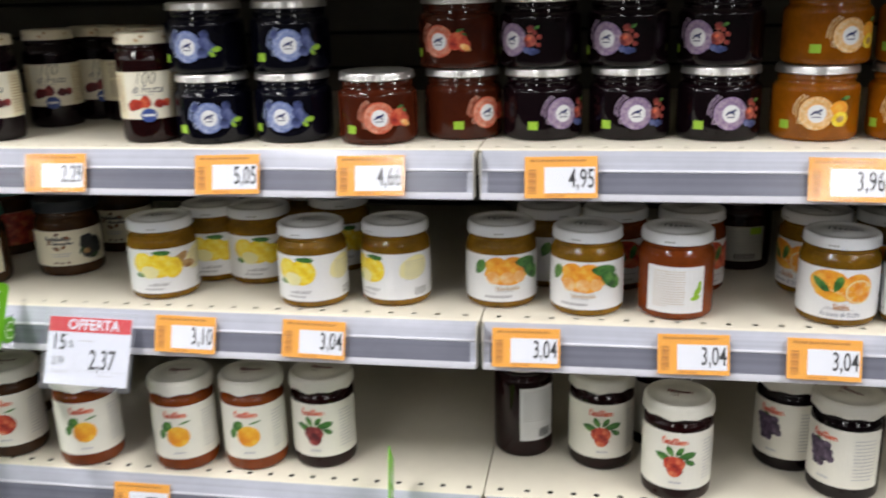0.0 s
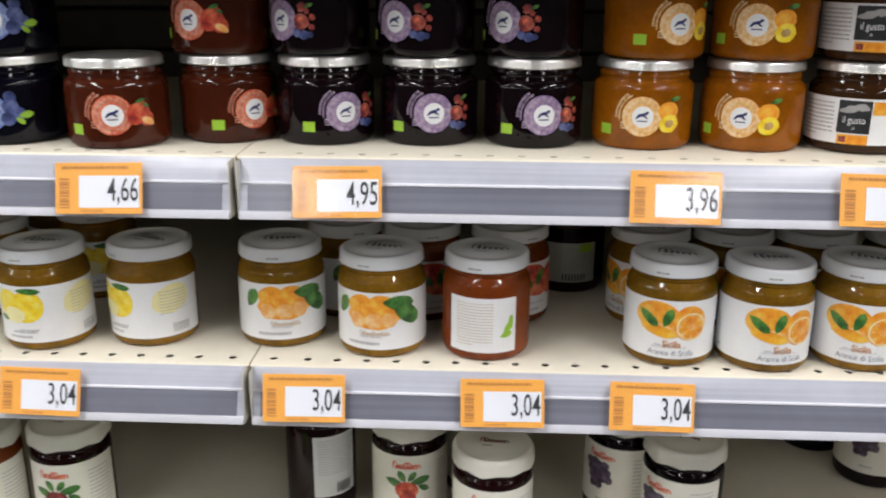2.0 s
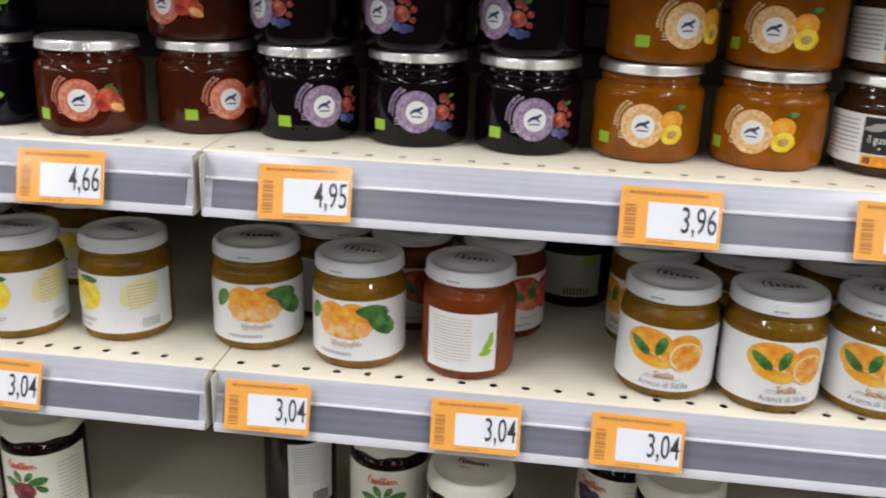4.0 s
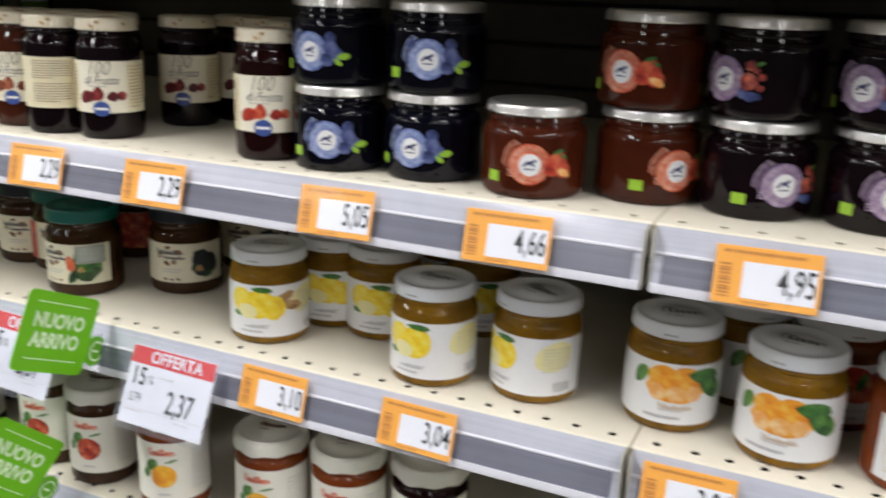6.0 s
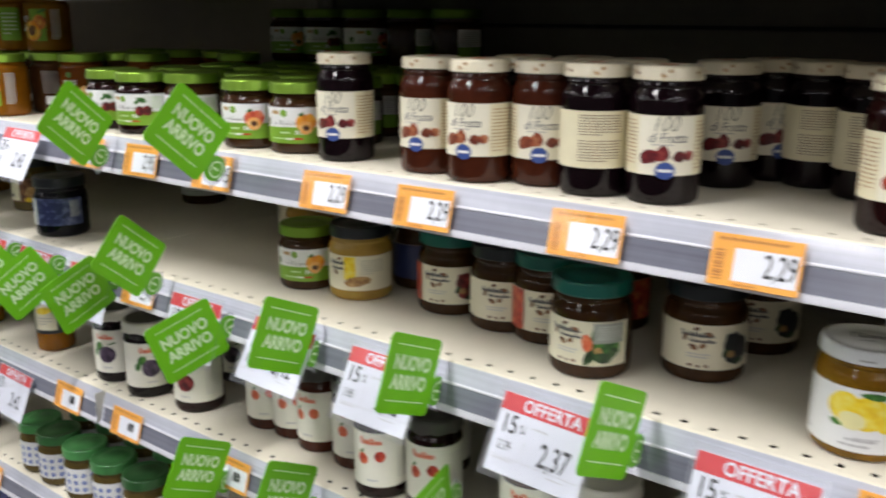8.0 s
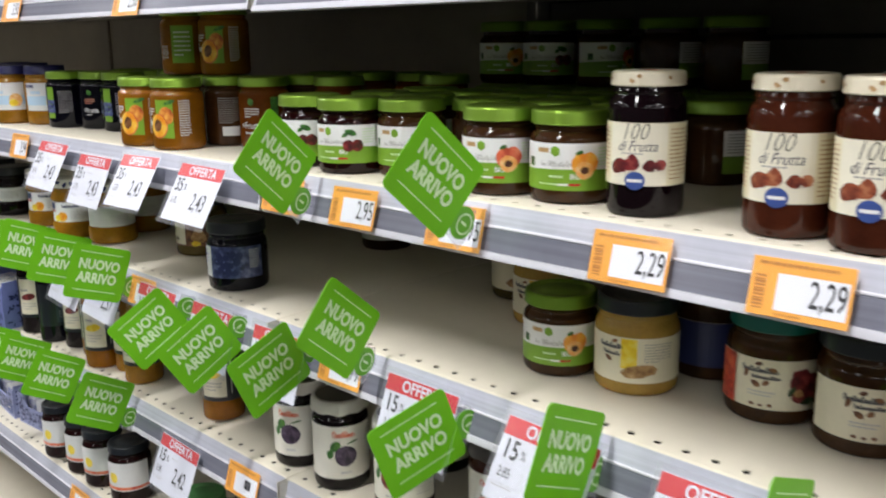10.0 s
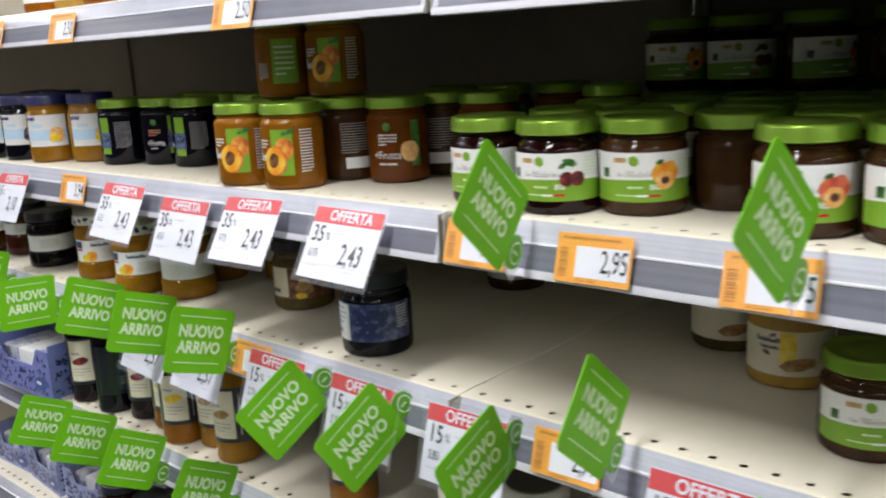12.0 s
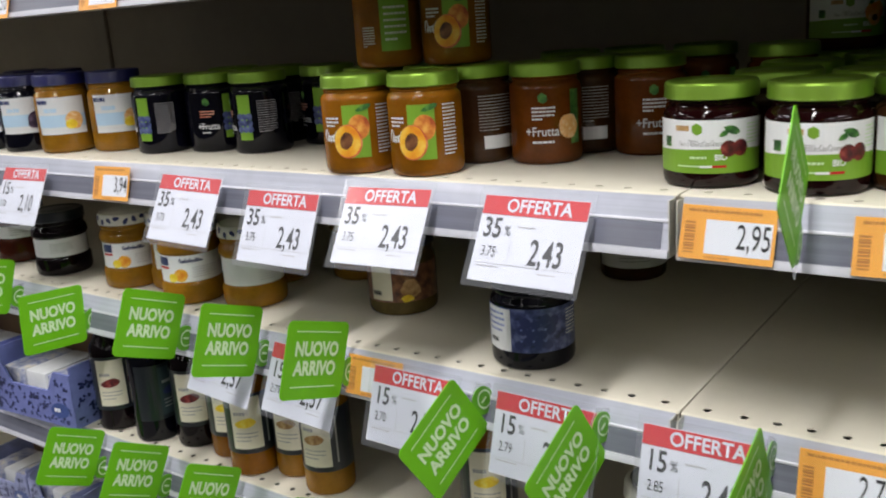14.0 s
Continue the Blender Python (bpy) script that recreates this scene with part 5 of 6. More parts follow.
def ivory_lid(places, jam_mat, fruit, text, shape="round", lid_mat=None, r=K_R, dark_top=False):
    prints = [("red_lettering", P_CORAL, [(script, -0.015, 0.009, 0.0665, 0.0042, 0.00095, 4)])]
    if shape == "berry":
        prints += [("leaf_picture", P_LEAF, [(leaf, -0.0135, 0.0520, 0.0170, 0.0085, -18), (leaf, 0.0110, 0.0545, 0.0190, 0.0080, 14), (leaf, -0.0060, 0.0590, 0.0130, 0.0065, 118), (leaf, 0.0035, 0.0590, 0.0120, 0.0060, 55), (leaf, 0.0140, 0.0470, 0.0120, 0.0060, -30)]), ("fruit_picture", fruit, [(disc, -0.0015, 0.0450, 0.0110, 0.0085, 0, 18, 0.10), (disc, -0.0010, 0.0390, 0.0080, 0.0090, 0, 16, 0.10)])]
    elif shape == "dots":
        prints += [("fruit_picture", fruit, [(disc, -0.011, 0.049, 0.0062, 0.0068, 20, 14, 0.1), (disc, 0.009, 0.053, 0.0062, 0.0066, 0, 14, 0.1)]), ("leaf_picture", P_LEAF, [(leaf, -0.012, 0.058, 0.008, 0.0025, 40)])]
    elif shape == "bunch":
        prints += [("leaf_picture", P_LEAF, [(leaf, -0.010, 0.062, 0.012, 0.007, 30)]), ("fruit_picture", fruit, [(disc, -0.016 + 0.006 * (i % 4) + 0.002 * (i // 4), 0.060 - 0.007 * (i // 4), 0.0045, 0.0045, 0, 10, 0.2) for i in range(14)])]
    else:
        prints += [("leaf_picture", P_LEAF, [(leaf, -0.012, 0.0555, 0.016, 0.011, 50), (leaf, -0.018, 0.046, 0.012, 0.008, 80), (leaf, 0.008, 0.0605, 0.014, 0.0022, 15)]), ("fruit_picture", fruit, [(disc, 0.0, 0.0440, 0.0128, 0.0125, 0, 20, 0.04)])]
    prints += [("small_print", SOFT_INK, [(bars, 0.028, 0.05, 0.025, 0.072, 12, 0.25, 5), (bars, -0.006, 0.010, 0.022, 0.026, 1, 0.5, 6)])]
    j, lid = plain_label_jar(places[:1], text, "ivory-lid jam jars", r, r - 0.003, K_H, K_TOP, jam_mat, lid_mat or LID_IVORY, r + 0.0009, LABEL_IVORY, 0.016, 0.080, 0.058, prints, shoulder=0.007, neck_h=0.006, lid_label="ivory metal lid with red print")
    bm = bmesh.new()
    script(bm, -0.012, 0.011, -0.002, 0.0042, 0.0009, 9)
    bars(bm, -0.009, 0.008, -0.009, -0.0065, 1, 0.5, 3)
    for v in bm.verts:
        v.co.z = K_TOP + 0.0002
    for v in lid.data.vertices:
        rad, a = math.hypot(v.co.x, v.co.y), math.atan2(v.co.x, v.co.y)
        if rad > r * 0.8 and v.co.z < K_H + 0.003:
            v.co.z += 0.0011 * math.sin(9 * a) + 0.0006 * math.sin(5 * a + 1)
        elif rad > r * 0.8:
            v.co.z -= 0.0016 * max(0.0, (rad - r * 0.9) / (r * 0.1)) ** 2
    part("lid_print", bm, P_DARKRED, lid, smooth=None)
    if dark_top:
        bm = disc(bmesh.new(), 0, 0, r * 0.86, r * 0.86, 0, 28)
        for v in bm.verts:
            v.co.z = K_TOP + 0.0005
        part("lid_top_print", bm, DARK_OLIVE, lid, "dark printed top of the lid", smooth=None)
    spots(j, *[at(*p) for p in places[1:]])


ivory_lid([(-0.572, 0.869, Z3, 22), (-0.455, 0.873, Z3, 12), (-0.375, 0.883, Z3, 9)], J_RED, P_GOLD, "jam jar with apricot picture on white label, ivory lid")
ivory_lid([(-0.297, 0.897, Z3, 0)], J_CHERRY, P_DARKRED, "jam jar with raspberry picture on white label, ivory lid", "berry")
ivory_lid([(0.015, 0.930, Z3, 2), (0.093, 0.876, Z3, -6), (0.082, 0.985, Z3, 6)], J_CHERRY, P_REDF, "jam jar with strawberry picture on white label, ivory lid", "berry")
ivory_lid([(0.219, 0.950, Z3, -38), (0.265, 0.897, Z3, -46), (0.452, 1.095, Z3, -30), (0.490, 1.025, Z3, -30)], J_MIX, P_PURPLE, "jam jar with dark berry picture on white label, ivory lid", "bunch")
ivory_lid([(-0.674, 0.876, Z3, 18), (-0.752, 0.884, Z3, 14), (-0.800, 0.956, Z3, 20), (-0.720, 0.970, Z3, 30)], J_BROWN, P_REDF, "jam jar with apple picture on white label, ivory lid")
ivory_lid([(-0.882, 0.886, Z3, 18), (-0.948, 0.874, Z3, 22), (-0.925, 0.960, Z3, 22)], J_CHERRY, P_REDF, "slim jam jar with red fruit label and dark printed lid", "dots", LID_BROWN, 0.0305)
ivory_lid([(-1.078, 0.908, Z3, 12), (-1.129, 0.914, Z3, 34), (-1.176, 0.911, Z3, 34), (-1.014, 0.905, Z3, 30)], J_STRAW, P_CORAL, "slim jam jar with small red fruit on white label, dark lid", "dots", LID_BROWN, 0.0295)
ivory_lid([(-1.470, 0.880, Z3, 30), (-1.388, 0.877, Z3, 60), (-1.329, 0.99, Z3, 30)], J_MIX, P_PURPLE, "slim jam jar with plum picture on white label, dark-topped lid", "round", LID_IVORY, 0.0325, True)
ivory_lid([(-1.293, 0.889, Z3, 20)], J_CHERRY, P_DARKRED, "slim jam jar with cherry picture on white label, dark-topped lid", "round", LID_IVORY, 0.0335, True)
plain_label_jar([(-0.073, 0.946, Z3, 35)], "slim dark red jam jar turned to its white back label", "ivory-lid jam jars", 0.0335, 0.029, 0.105, 0.118, J_CHERRY, LID_IVORY, 0.032, LABEL_GREY, 0.022, 0.086, 0.022, [("small_print", GREY_INK, [(bars, -0.018, 0.018, 0.045, 0.083, 14, 0.25, 5)]), ("barcode", INK, [(rect, 0.0 + 0.002 * i, 0.001 + 0.002 * i, 0.025, 0.036) for i in range(8)])])


# slender bottles of juice and syrup
def bottle(places, body_mat, label_mat, fruit, text):
    r = 0.0285
    b = thing("juice_bottle", at(*places[0]), text, "bottle", "slender bottles")
    part("glass_body", lathe([(0, 0.002), (r * 0.8, 0), (r - 0.001, 0.002), (r, 0.006), (r, 0.105), (r - 0.002, 0.116), (r - 0.008, 0.126), (0.018, 0.131), (0.018, 0.140), (0, 0.140)], 32), body_mat, b, "glossy filled glass")
    part("cap", lathe(lid_profile(0.0195, 0.136, 0.152), 32), LID_BLACK, b, "black cap")
    lb = lay("label", many((rect, -0.050, 0.050, 0.030, 0.104)), LID_BLACK, b, r, 1, "dark label")
    lay("cream_panel", many((rect, -0.020, 0.016, 0.036, 0.100)), label_mat, lb, r, 1.7)
    lay("fruit_picture", many((disc, -0.003, 0.068, 0.012, 0.006, 10, 18, 0.3)), fruit, lb, r, 2.3)
    lay("name_bar", many((bars, -0.016, 0.010, 0.076, 0.084, 1, 0.5, 3), (bars, -0.016, 0.010, 0.044, 0.058, 3, 0.3, 5), (rect, 0.022, 0.024, 0.04, 0.096)), GREY_INK, lb, r, 2.3)
    spots(b, *[at(*p) for p in places[1:]])


bottle([(-2.234, 0.866, Z3, 48), (-2.093, 0.884, Z3, 42)], J_MIX, CREAM_DEEP, P_DARKRED, "slender dark glass bottle with cream picture label and black cap")
bottle([(-2.157, 0.868, Z3, 110)], J_BLUE, mat("label_night_blue", (0.03, 0.05, 0.06), 0.4), P_NAVY, "slender near-black bottle turned to its dark label")
bottle([(-1.974, 0.866, Z3, 42), (-2.030, 0.886, Z3, 42), (-1.655, 0.886, Z3, 36)], J_PEACH, CREAM_DEEP, P_YELLOW, "slender amber bottle with cream fruit label and black cap")
bottle([(-1.863, 0.876, Z3, 20), (-1.922, 0.890, Z3, 24)], J_GOLD, CREAM_DEEP, P_TAN, "slender orange-brown bottle with cream label and black cap")

# row four
plain_label_jar([(-1.935, 0.872, Z4, 40), (-2.02, 0.868, Z4, 44), (-2.09, 0.868, Z4, 46), (-2.18, 0.866, Z4, 46)], "jam jar with yellow fruit on white label and black lid", "lower-shelf jars", 0.034, 0.030, 0.085, 0.098, J_CHERRY, LID_BLACK, 0.0325, LABEL_GREY, 0.024, 0.072, 0.045,
                [("fruit_picture", P_YELLOW, [(disc, -0.016, 0.046, 0.008, 0.009, 0, 16, 0.1)]), ("red_band", P_CORAL, [(rect, -0.045, 0.045, 0.026, 0.031)])])
for k, (gx, gy) in enumerate(((-1.415, 0.872), (-1.495, 0.870), (-1.570, 0.868), (-1.648, 0.868), (-1.712, 0.872), (-1.45, 0.95), (-1.53, 0.95), (-1.61, 0.95), (-1.69, 0.95))):
    if k == 0:
        first_leaf, _ = plain_label_jar([(gx, gy, Z4, 20)], "small jar with leaf-green lid and blue patterned label", "lower-shelf jars", 0.034, 0.031, 0.071, 0.086, J_OLIVE, LID_LEAF, 0.0345, LABEL_GREY, 0.014, 0.056, 0.06,
                                        [("pattern", P_BLUE, [(disc, -0.045 + 0.013 * (i % 8), 0.021 + 0.012 * (i // 8), 0.0042, 0.0038, 30 * i, 9, 0.4) for i in range(24)])], lid_label="leaf-green metal lid")
    else:
        copy_thing(first_leaf, at(gx, gy, Z4, 20 + 9 * k))

# jars on the top shelf
plain_label_jar([(-1.78, 0.880, Z0, 40), (-1.965, 0.885, Z0, 45), (-2.13, 0.885, Z0, 45)], "squat glass jar of amber jam standing on the top shelf", "top-shelf jars", 0.037, 0.033, 0.082, 0.096, J_HONEY, LID_GREEN, 0.0358, CREAM_DEEP, 0.012, 0.060, 0.056, AMBER)
plain_label_jar([(-1.87, 0.885, Z0, 40), (-2.05, 0.885, Z0, 45), (-2.22, 0.885, Z0, 45)], "glass jar of orange jam standing on the top shelf", "top-shelf jars", 0.037, 0.033, 0.082, 0.096, J_APRICOT, LID_GREEN, 0.0358, LABEL, 0.014, 0.060, 0.05, AMBER)


# ---- cardboard display boxes with a blue flower print ----
FLOWER = mat("flower_card", (0.165, 0.195, 0.48), 0.55, vary=0.15, scale=60)
FLOWER_PALE = mat("pale_flower_card", (0.30, 0.335, 0.56), 0.55, vary=0.25, scale=60)


KRAFT = mat("kraft_card", (0.16, 0.095, 0.05), 0.7, vary=0.15, scale=30)
PACKET = picture_print("packet_print", (0.20, 0.23, 0.42), (0.46, 0.48, 0.58), (0.66, 0.62, 0.54), 70.0)


def display_box(m, w, d, h, text, fill=True, card=None):
    card = card or FLOWER
    b = thing("display_box", m, text, "box", "flower-print boxes")
    t = 0.003
    front = bmesh.new()
    prof = [(-w / 2, 0), (w / 2, 0), (w / 2, h), (w * 0.32, h), (w * 0.22, h * 0.62), (-w * 0.22, h * 0.62), (-w * 0.32, h), (-w / 2, h)]
    a = [front.verts.new((x, 0, z)) for x, z in prof]
    c = [front.verts.new((x, t, z)) for x, z in prof]
    front.faces.new(a)
    front.faces.new(c[::-1])
    for i in range(8):
        front.faces.new((a[i], c[i], c[(i + 1) % 8], a[(i + 1) % 8]))
    fp = part("front_panel", front, card, b, "blue flower-print card front with a cut-out", smooth=False)
    part("side_panel", box(bmesh.new(), w / 2 - t, w / 2 - 0.0003, t, d, 0, h * 1.12), card, b, smooth=False)
    part("side_panel", box(bmesh.new(), -w / 2 + 0.0003, -w / 2 + t, t, d, 0, h * 1.12), card, b, smooth=False)
    part("rear_panel", box(bmesh.new(), -w / 2 + t, w / 2 - t, d - t, d, 0.0004, h * 1.5), KRAFT, b, "brown card back", smooth=False)
    part("bottom_panel", box(bmesh.new(), -w / 2 + t, w / 2 - t, t, d - t, 0.0003, t), card, b, smooth=False)
    rnd = random.Random(int(w * 1000))
    fb, sb = bmesh.new(), bmesh.new()
    for i in range(int(w * 1100)):
        u, v = rnd.uniform(-w / 2 + 0.006, w / 2 - 0.006), rnd.uniform(0.006, h - 0.006)
        if abs(u) > w * 0.3 or v < h * 0.56:
            disc(fb, u, v, rnd.uniform(0.002, 0.0042), rnd.uniform(0.0015, 0.003), rnd.uniform(0, 180), 8, 0.5)
    for i in range(int(d * 1100)):
        disc(sb, rnd.uniform(0.008, d - 0.006), rnd.uniform(0.006, h - 0.004), rnd.uniform(0.002, 0.0042), rnd.uniform(0.0015, 0.003), rnd.uniform(0, 180), 8, 0.5)
    tagged(flat("flower_print", fb, P_NAVY, fp, -0.0004), kind="stuff")
    for v in sb.verts:
        v.co = (w / 2 + 0.0002, v.co.x, v.co.y)
    tagged(part("flower_print", sb, P_NAVY, b, smooth=None), kind="stuff")
    oval = disc(bmesh.new(), w * 0.34, h * 0.30, 0.020, 0.011, 8, 20)
    flat("blue_oval", oval, P_STAMP, fp, -0.0007)
    flat("oval_print", bars(bmesh.new(), w * 0.34 - 0.012, w * 0.34 + 0.012, h * 0.30 - 0.004, h * 0.30 + 0.004, 1, 0.7, 4), LABEL, fp, -0.0010)
    if fill:
        for i in range(3):
            pk = part("packet", bevel_box(-w * 0.40 + i * w * 0.27, -w * 0.40 + i * w * 0.27 + w * 0.25, 0.012, d * 0.8, t + 0.0005, h * 0.84, 0.004), PACKET if i != 1 else LABEL_GREY, b, "pale sachet packet standing in the box")
    return b


display_box(pose(-2.360, 0.813, Z3, 0, 0, 4), 0.182, 0.12, 0.078, "open cardboard display box with blue flower print holding sachets")
display_box(pose(-2.556, 0.815, Z3, 0, 0, 2), 0.182, 0.12, 0.078, "open cardboard display box with blue flower print holding sachets")
for bx, by, tz, w in ((-2.32, 0.868, 6, 0.12), (-2.46, 0.862, -4, 0.13), (-2.60, 0.865, 3, 0.13), (-2.39, 1.0, 0, 0.13)):
    display_box(pose(bx, by, Z4, 0, 0, tz), w, 0.10, 0.06, "low cardboard tray with blue and white flower print", by < 0.9, FLOWER_PALE)
display_box(pose(-1.99, 0.86, Z5, 0, 0, 2), 0.15, 0.12, 0.10, "open cardboard display box with blue flower print on a low shelf")


# ---- price tags in the rails ----
TAG_W, TAG_H = 0.0665, 0.0385
LEAN_TAG = -16.5


def price_tag(x, z, price, y=0.8195, tilt=0.0):
    """An orange card with a white price window, held upright in the rail."""
    t = thing("price_tag", pose(x, y, z, LEAN_TAG, tilt, 0), "orange paper price tag with white price window in a shelf rail", "price tag", "orange price tags")
    c = part("card", bevel_box(-TAG_W / 2, TAG_W / 2, 0.0, 0.0006, -TAG_H / 2, TAG_H / 2, 0.0002, 1), ORANGE, t, smooth=False)
    flat("price_window", rect(bmesh.new(), -0.015, 0.031, -0.0145, 0.0095), TAG_PAPER, t, -0.0003, "white price window")
    bm = bmesh.new()
    if price:
        letters(bm, price, 0.0250, 0.0302, -0.0020, 0.56, 0.002, True)
    else:
        bars(bm, 0.006, 0.029, -0.0075, 0.006, 1, 0.8, 7)
    flat("price", bm, INK, t, -0.0006, "black price figures")
    bm = bmesh.new()
    bars(bm, -0.028, 0.030, 0.0135, 0.0175, 1, 0.5, 2)
    for i in range(11):
        rect(bm, -0.0300, -0.0225, -0.015 + 0.0021 * i, -0.0140 + 0.0021 * i + 0.0004 * (i % 3))
    bars(bm, -0.014, 0.02, -0.0178, -0.0160, 1, 0.6, 4)
    flat("small_print", bm, ORANGE_DK, t, -0.0003, "small print and bar code")
    cv = flat("clear_cover", rect(bmesh.new(), -TAG_W / 2 - 0.001, TAG_W / 2 + 0.001, -TAG_H / 2 - 0.0005, TAG_H / 2 - 0.001, 1), COVER, t, -0.0014, "clear plastic cover")
    cv.visible_shadow = False
    return t


for x, price in ((0.372, "3,96"), (0.2205, "3,96"), (-0.029, "4,95"), (-0.209, "4,66"), (-0.353, "5,05"), (-0.536, "2,29"), (-0.674, "2,29"), (-0.843, "2,29"), (-0.970, "2,29"), (-1.147, "2,95"), (-1.283, "2,95"), (-1.398, "2,95"), (-2.104, "3,94")):
    price_tag(x, Z1 - 0.0235, price, tilt=1.2 * math.sin(x * 40))
for x, price in ((0.216, "3,04"), (0.098, "3,04"), (-0.061, "3,04"), (-0.277, "3,04"), (-0.416, "3,10"), (-1.312, "2,79"), (-1.735, "2,70")):
    price_tag(x, Z2 - 0.0222, price, tilt=1.2 * math.sin(x * 40))
for x in (-0.491, -1.149, -1.369, -1.515):
    price_tag(x, Z3 - 0.028, "")
for x in (-1.80, -2.03):
    price_tag(x, Z4 - 0.026, "")
for x in (-1.704, -2.07, -2.279):
    price_tag(x, Z0 - 0.026, "2,50")


# ---- offer cards hanging from the rails in clear pouches ----
def offer_card(x, z, percent, old, price, tilt=0.0, lean=27.0, y=0.817):
    w, h = 0.094, 0.082
    t = thing("offer_card", pose(x + 0.010, y, z, -lean, tilt, 0) @ Matrix.Diagonal((1, 1, 0.87, 1)), "white paper offer card with red header in a clear hanging pouch", "offer card", "offer cards")
    c = part("card", bevel_box(-w / 2, w / 2, 0, 0.0006, -h, 0, 0.0002, 1), PAPER, t, smooth=False)
    flat("red_header", rect(bmesh.new(), -w / 2 + 0.0005, w / 2 - 0.0005, -0.0185, -0.0005), RED, t, -0.0003, "red header strip")
    flat("header_lettering", letters(bmesh.new(), "OFFERTA", 0.0175, 0.004, -0.0098, 0.80, 0.020), PAPER, t, -0.0006, "white word OFFERTA")
    bm = bmesh.new()
    letters(bm, percent, 0.0265, -0.0335, -0.0320, 0.66, 0.014)
    letters(bm, "%", 0.013, -0.0195, -0.0335, 0.75)
    letters(bm, old, 0.0140, -0.033, -0.0540, 0.56)
    letters(bm, price, 0.0335, 0.032, -0.0520, 0.52, 0.010, True)
    flat("price_lettering", bm, INK, t, -0.0004, "black price figures")
    bm = bmesh.new()
    bars(bm, -0.011, 0.020, -0.030, -0.0275, 1, 0.5, 3)
    bars(bm, -0.042, -0.012, -0.0685, -0.0665, 1, 0.5, 5)
    bars(bm, 0.014, 0.034, -0.0705, -0.0685, 1, 0.5, 6)
    rect(bm, -0.044, 0.044, -0.0650, -0.0646)
    rect(bm, -0.0148, -0.0144, -0.062, -0.042)
    rect(bm, -0.042, -0.024, -0.0540, -0.0535)
    flat("small_print", bm, GREY_INK, t, -0.0003)
    pc = flat("clear_pouch", rect(bmesh.new(), -w / 2 - 0.004, w / 2 + 0.005, -h - 0.006, 0.007, 1), POUCH, t, -0.0016, "clear plastic pouch")
    pc.visible_shadow = False
    return t


for k, (x, pct, old, price) in enumerate(((-2.435, "15", "2.70", "2,10"), (-2.280, "15", "2.70", "2,10"), (-1.967, "35", "3.75", "2,43"), (-1.835, "35", "3.75", "2,43"), (-1.704, "35", "3.75", "2,43"), (-1.556, "35", "3.75", "2,43"))):
    offer_card(x, Z1 - (0.006, 0.012, 0.008, 0.017, 0.006, 0.006)[k], pct, old, price, (1.5, -1, 1, 0, -1.5, 0.5)[k], (24, 26, 27, 24, 31, 30)[k])
for k, (x, pct, old, price) in enumerate(((-0.528, "15", "2.79", "2,37"), (-0.708, "15", "2.79", "2,37"), (-0.896, "15", "2.85", "2,42"), (-1.043, "15", "2.85", "2,42"), (-1.196, "15", "2.85", "2,42"), (-1.423, "15", "2.85", "2,42"), (-1.556, "15", "2.79", "2,37"), (-1.692, "15", "2.70", "2,37"), (-1.826, "15", "2.79", "2,37"), (-1.941, "15", "2.79", "2,37"))):
    offer_card(x, Z2 - 0.006, pct, old, price, (1, 2, 0.5, 1.5, 0, -0.5, 1, 0.5, 3, 4)[k], (24, 27, 28, 30, 20, 17, 17, 19, 22, 22)[k])
offer_card(-1.665, Z3 - 0.02, "15", "2.85", "2,42", 2, 22)


# ---- green new-arrival flags clipped to the rails ----
def rounded(w, h, r, n=5):
    pts = []
    for cx, cz, a0 in ((w / 2 - r, h / 2 - r, 0), (-w / 2 + r, h / 2 - r, 90), (-w / 2 + r, -h / 2 + r, 180), (w / 2 - r, -h / 2 + r, 270)):
        for i in range(n + 1):
            a = radians(a0 + 90 * i / n)
            pts.append((cx + r * math.cos(a), cz + r * math.sin(a)))
    return pts


def plate(pts, y0, y1):
    bm = bmesh.new()
    a = [bm.verts.new((x, y0, z)) for x, z in pts]
    b = [bm.verts.new((x, y1, z)) for x, z in pts]
    bm.faces.new(a)
    bm.faces.new(b[::-1])
    for i in range(len(pts)):
        j = (i + 1) % len(pts)
        bm.faces.new((a[i], b[i], b[j], a[j]))
    return bm


FLAG_W, FLAG_H = 0.080, 0.073
flag_first = None


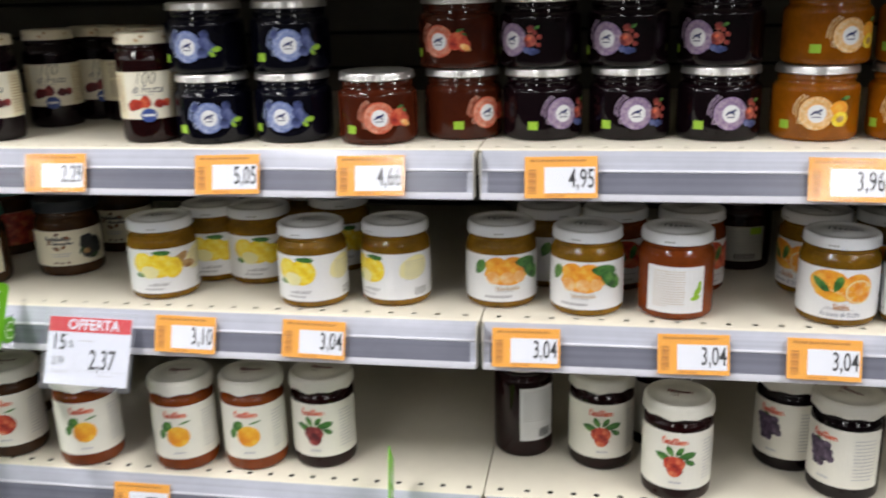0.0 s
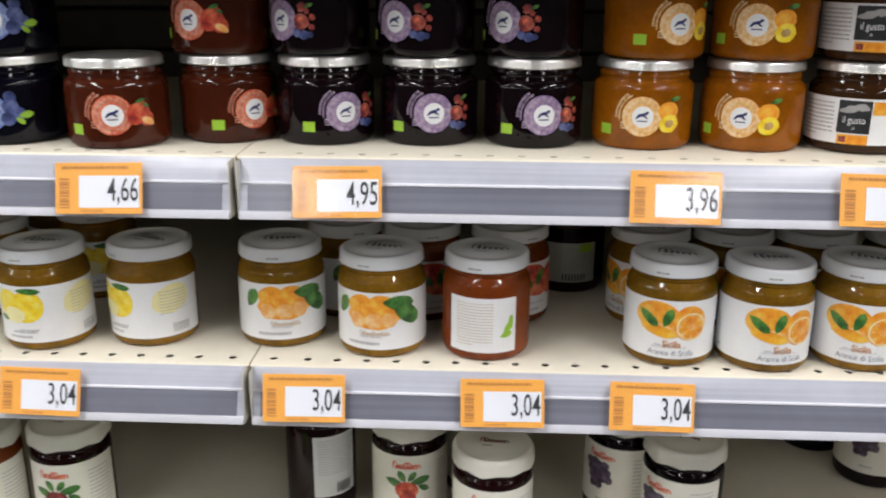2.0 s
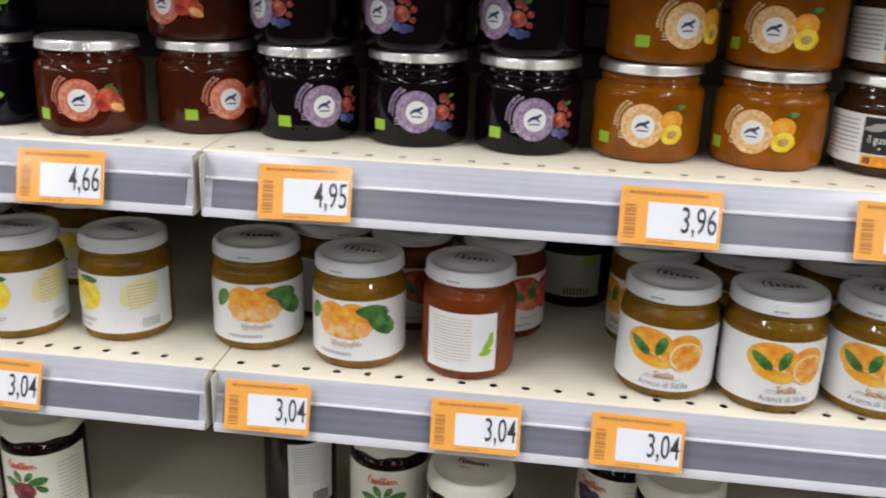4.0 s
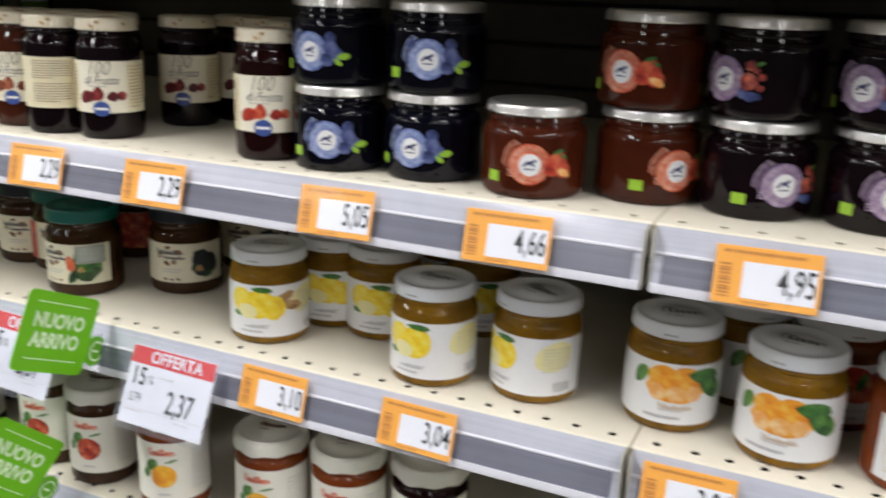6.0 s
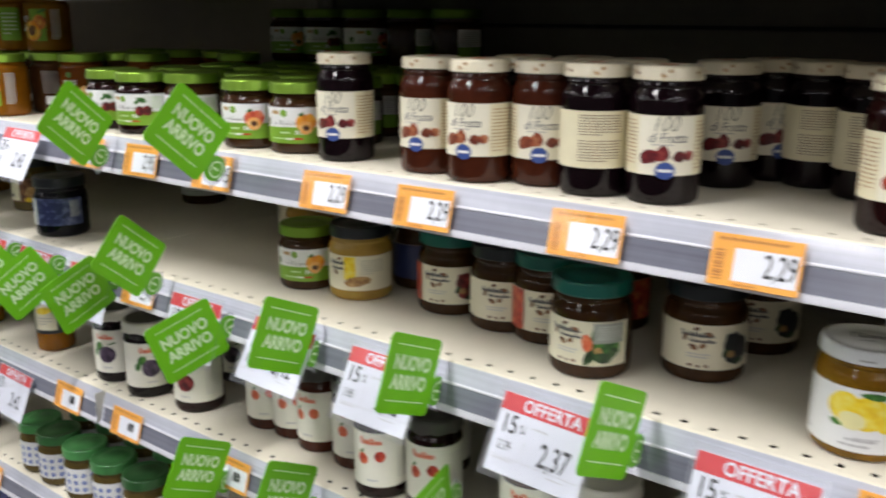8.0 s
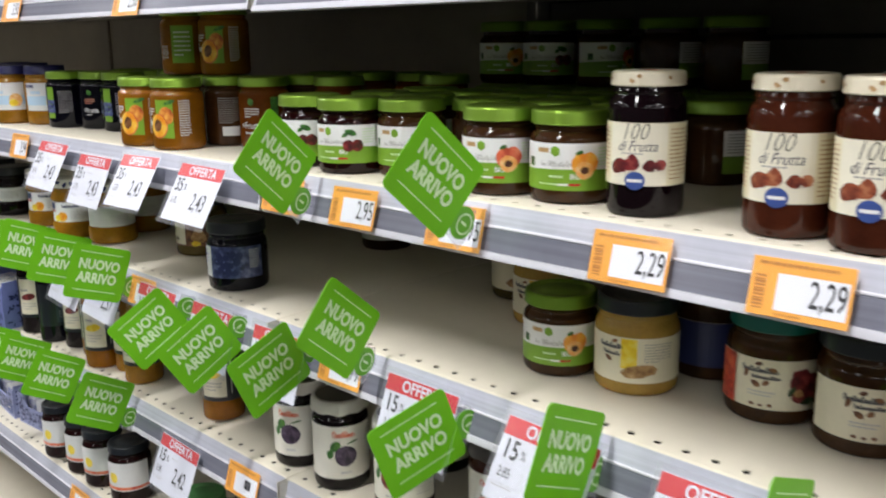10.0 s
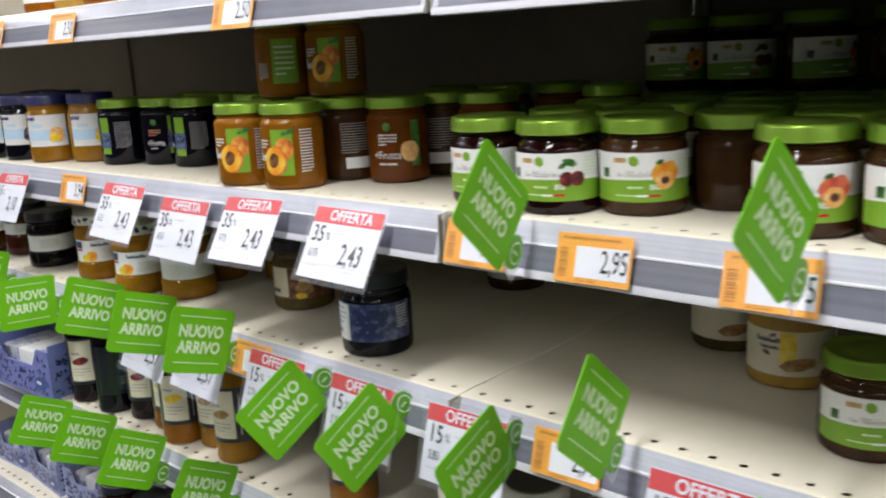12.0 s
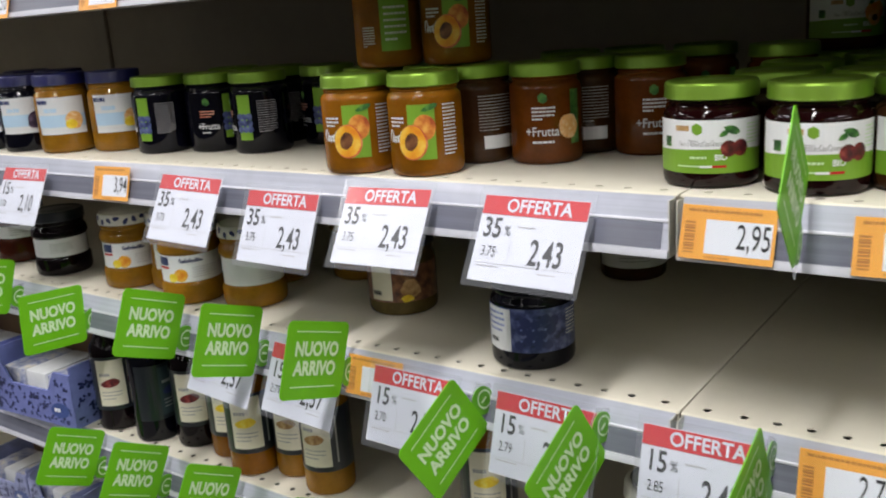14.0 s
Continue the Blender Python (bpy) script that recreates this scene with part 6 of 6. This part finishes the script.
def flag(x, z, yaw, roll, y=0.776):
    """A green card flag, its ear held by a clear clip on the rail."""
    global flag_first
    m = pose(x, y, z, 0, 0, yaw) @ pose(0, 0, 0, 0, roll, 0)
    if flag_first is not None:
        copy_thing(flag_first, m)
        return
    t = thing("shelf_flag", m, "green card flag lettered NUOVO ARRIVO clipped to a shelf rail", "flag", "new-arrival flags")
    part("card", plate(rounded(FLAG_W, FLAG_H, 0.006), 0, 0.0008), GREEN, t, smooth=False)
    ear_z = -0.012
    part("ear", plate([(FLAG_W / 2 + 0.010 + 0.0125 * math.cos(radians(a)), ear_z + 0.0145 * math.sin(radians(a))) for a in range(0, 360, 20)], 0.0010, 0.0017), GREEN_EAR, t, "round green ear with an emblem", smooth=False)
    bm = bmesh.new()
    disc(bm, FLAG_W / 2 + 0.012, ear_z, 0.0082, 0.0098, 0, 20, 0, 0.82)
    rect(bm, FLAG_W / 2 + 0.0075, FLAG_W / 2 + 0.0145, ear_z - 0.0012, ear_z + 0.0012)
    flat("ear_emblem", bm, GREEN_PALE, t, 0.0006)
    bm = letters(bmesh.new(), "NUOVO", 0.0182, 0, 0.0100, 0.84, 0.042)
    letters(bm, "ARRIVO", 0.0182, 0, -0.0080, 0.84, 0.042)
    flat("lettering", bm, GREEN_PALE, t, -0.0004, "pale words NUOVO ARRIVO")
    for z0 in (0.0262, -0.0252):
        flat("rule_line", rect(bmesh.new(), -0.029, 0.029, z0, z0 + 0.001), GREEN_PALE, t, -0.0004)
    cl = part("clip", plate([(0.028, ear_z - 0.014), (0.062, ear_z - 0.020), (0.066, ear_z + 0.004), (0.056, ear_z + 0.018), (0.040, ear_z + 0.012)], 0.0020, 0.0032), CLIP, t, "clear plastic clip", smooth=False)
    cl.visible_shadow = False
    flag_first = t


for row in ((-1.3425, 1.3165, 95, 42), (-1.125, 1.324, 84, 42),
            (-2.355, 1.132, 88, 18), (-2.200, 1.108, 86, 4), (-2.010, 1.130, 88, 22), (-1.885, 1.131, 88, 20), (-1.766, 1.131, 88, 19), (-1.617, 1.0875, 79, -34, 0.769), (-1.502, 1.088, 81, -33, 0.769), (-1.364, 1.099, 88, -24, 0.769), (-1.255, 1.1665, 92, 40),
            (-1.145, 1.087, 74, -20, 0.770), (-0.990, 1.126, 90, 24), (-0.823, 1.127, 92, 23), (-0.618, 1.1325, 86, 25),
            (-2.219, 0.920, 88, 27), (-2.086, 0.930, 88, 28), (-1.957, 0.934, 88, 29), (-1.798, 0.937, 88, 29), (-1.152, 0.922, 90, 27), (-1.002, 0.940, 90, 28), (-0.800, 0.990, 98, -8), (-0.693, 0.980, 74, 42), (-0.192, 0.962, 100, 40), (-1.93, 0.679, 88, 32)):
    flag(*row)
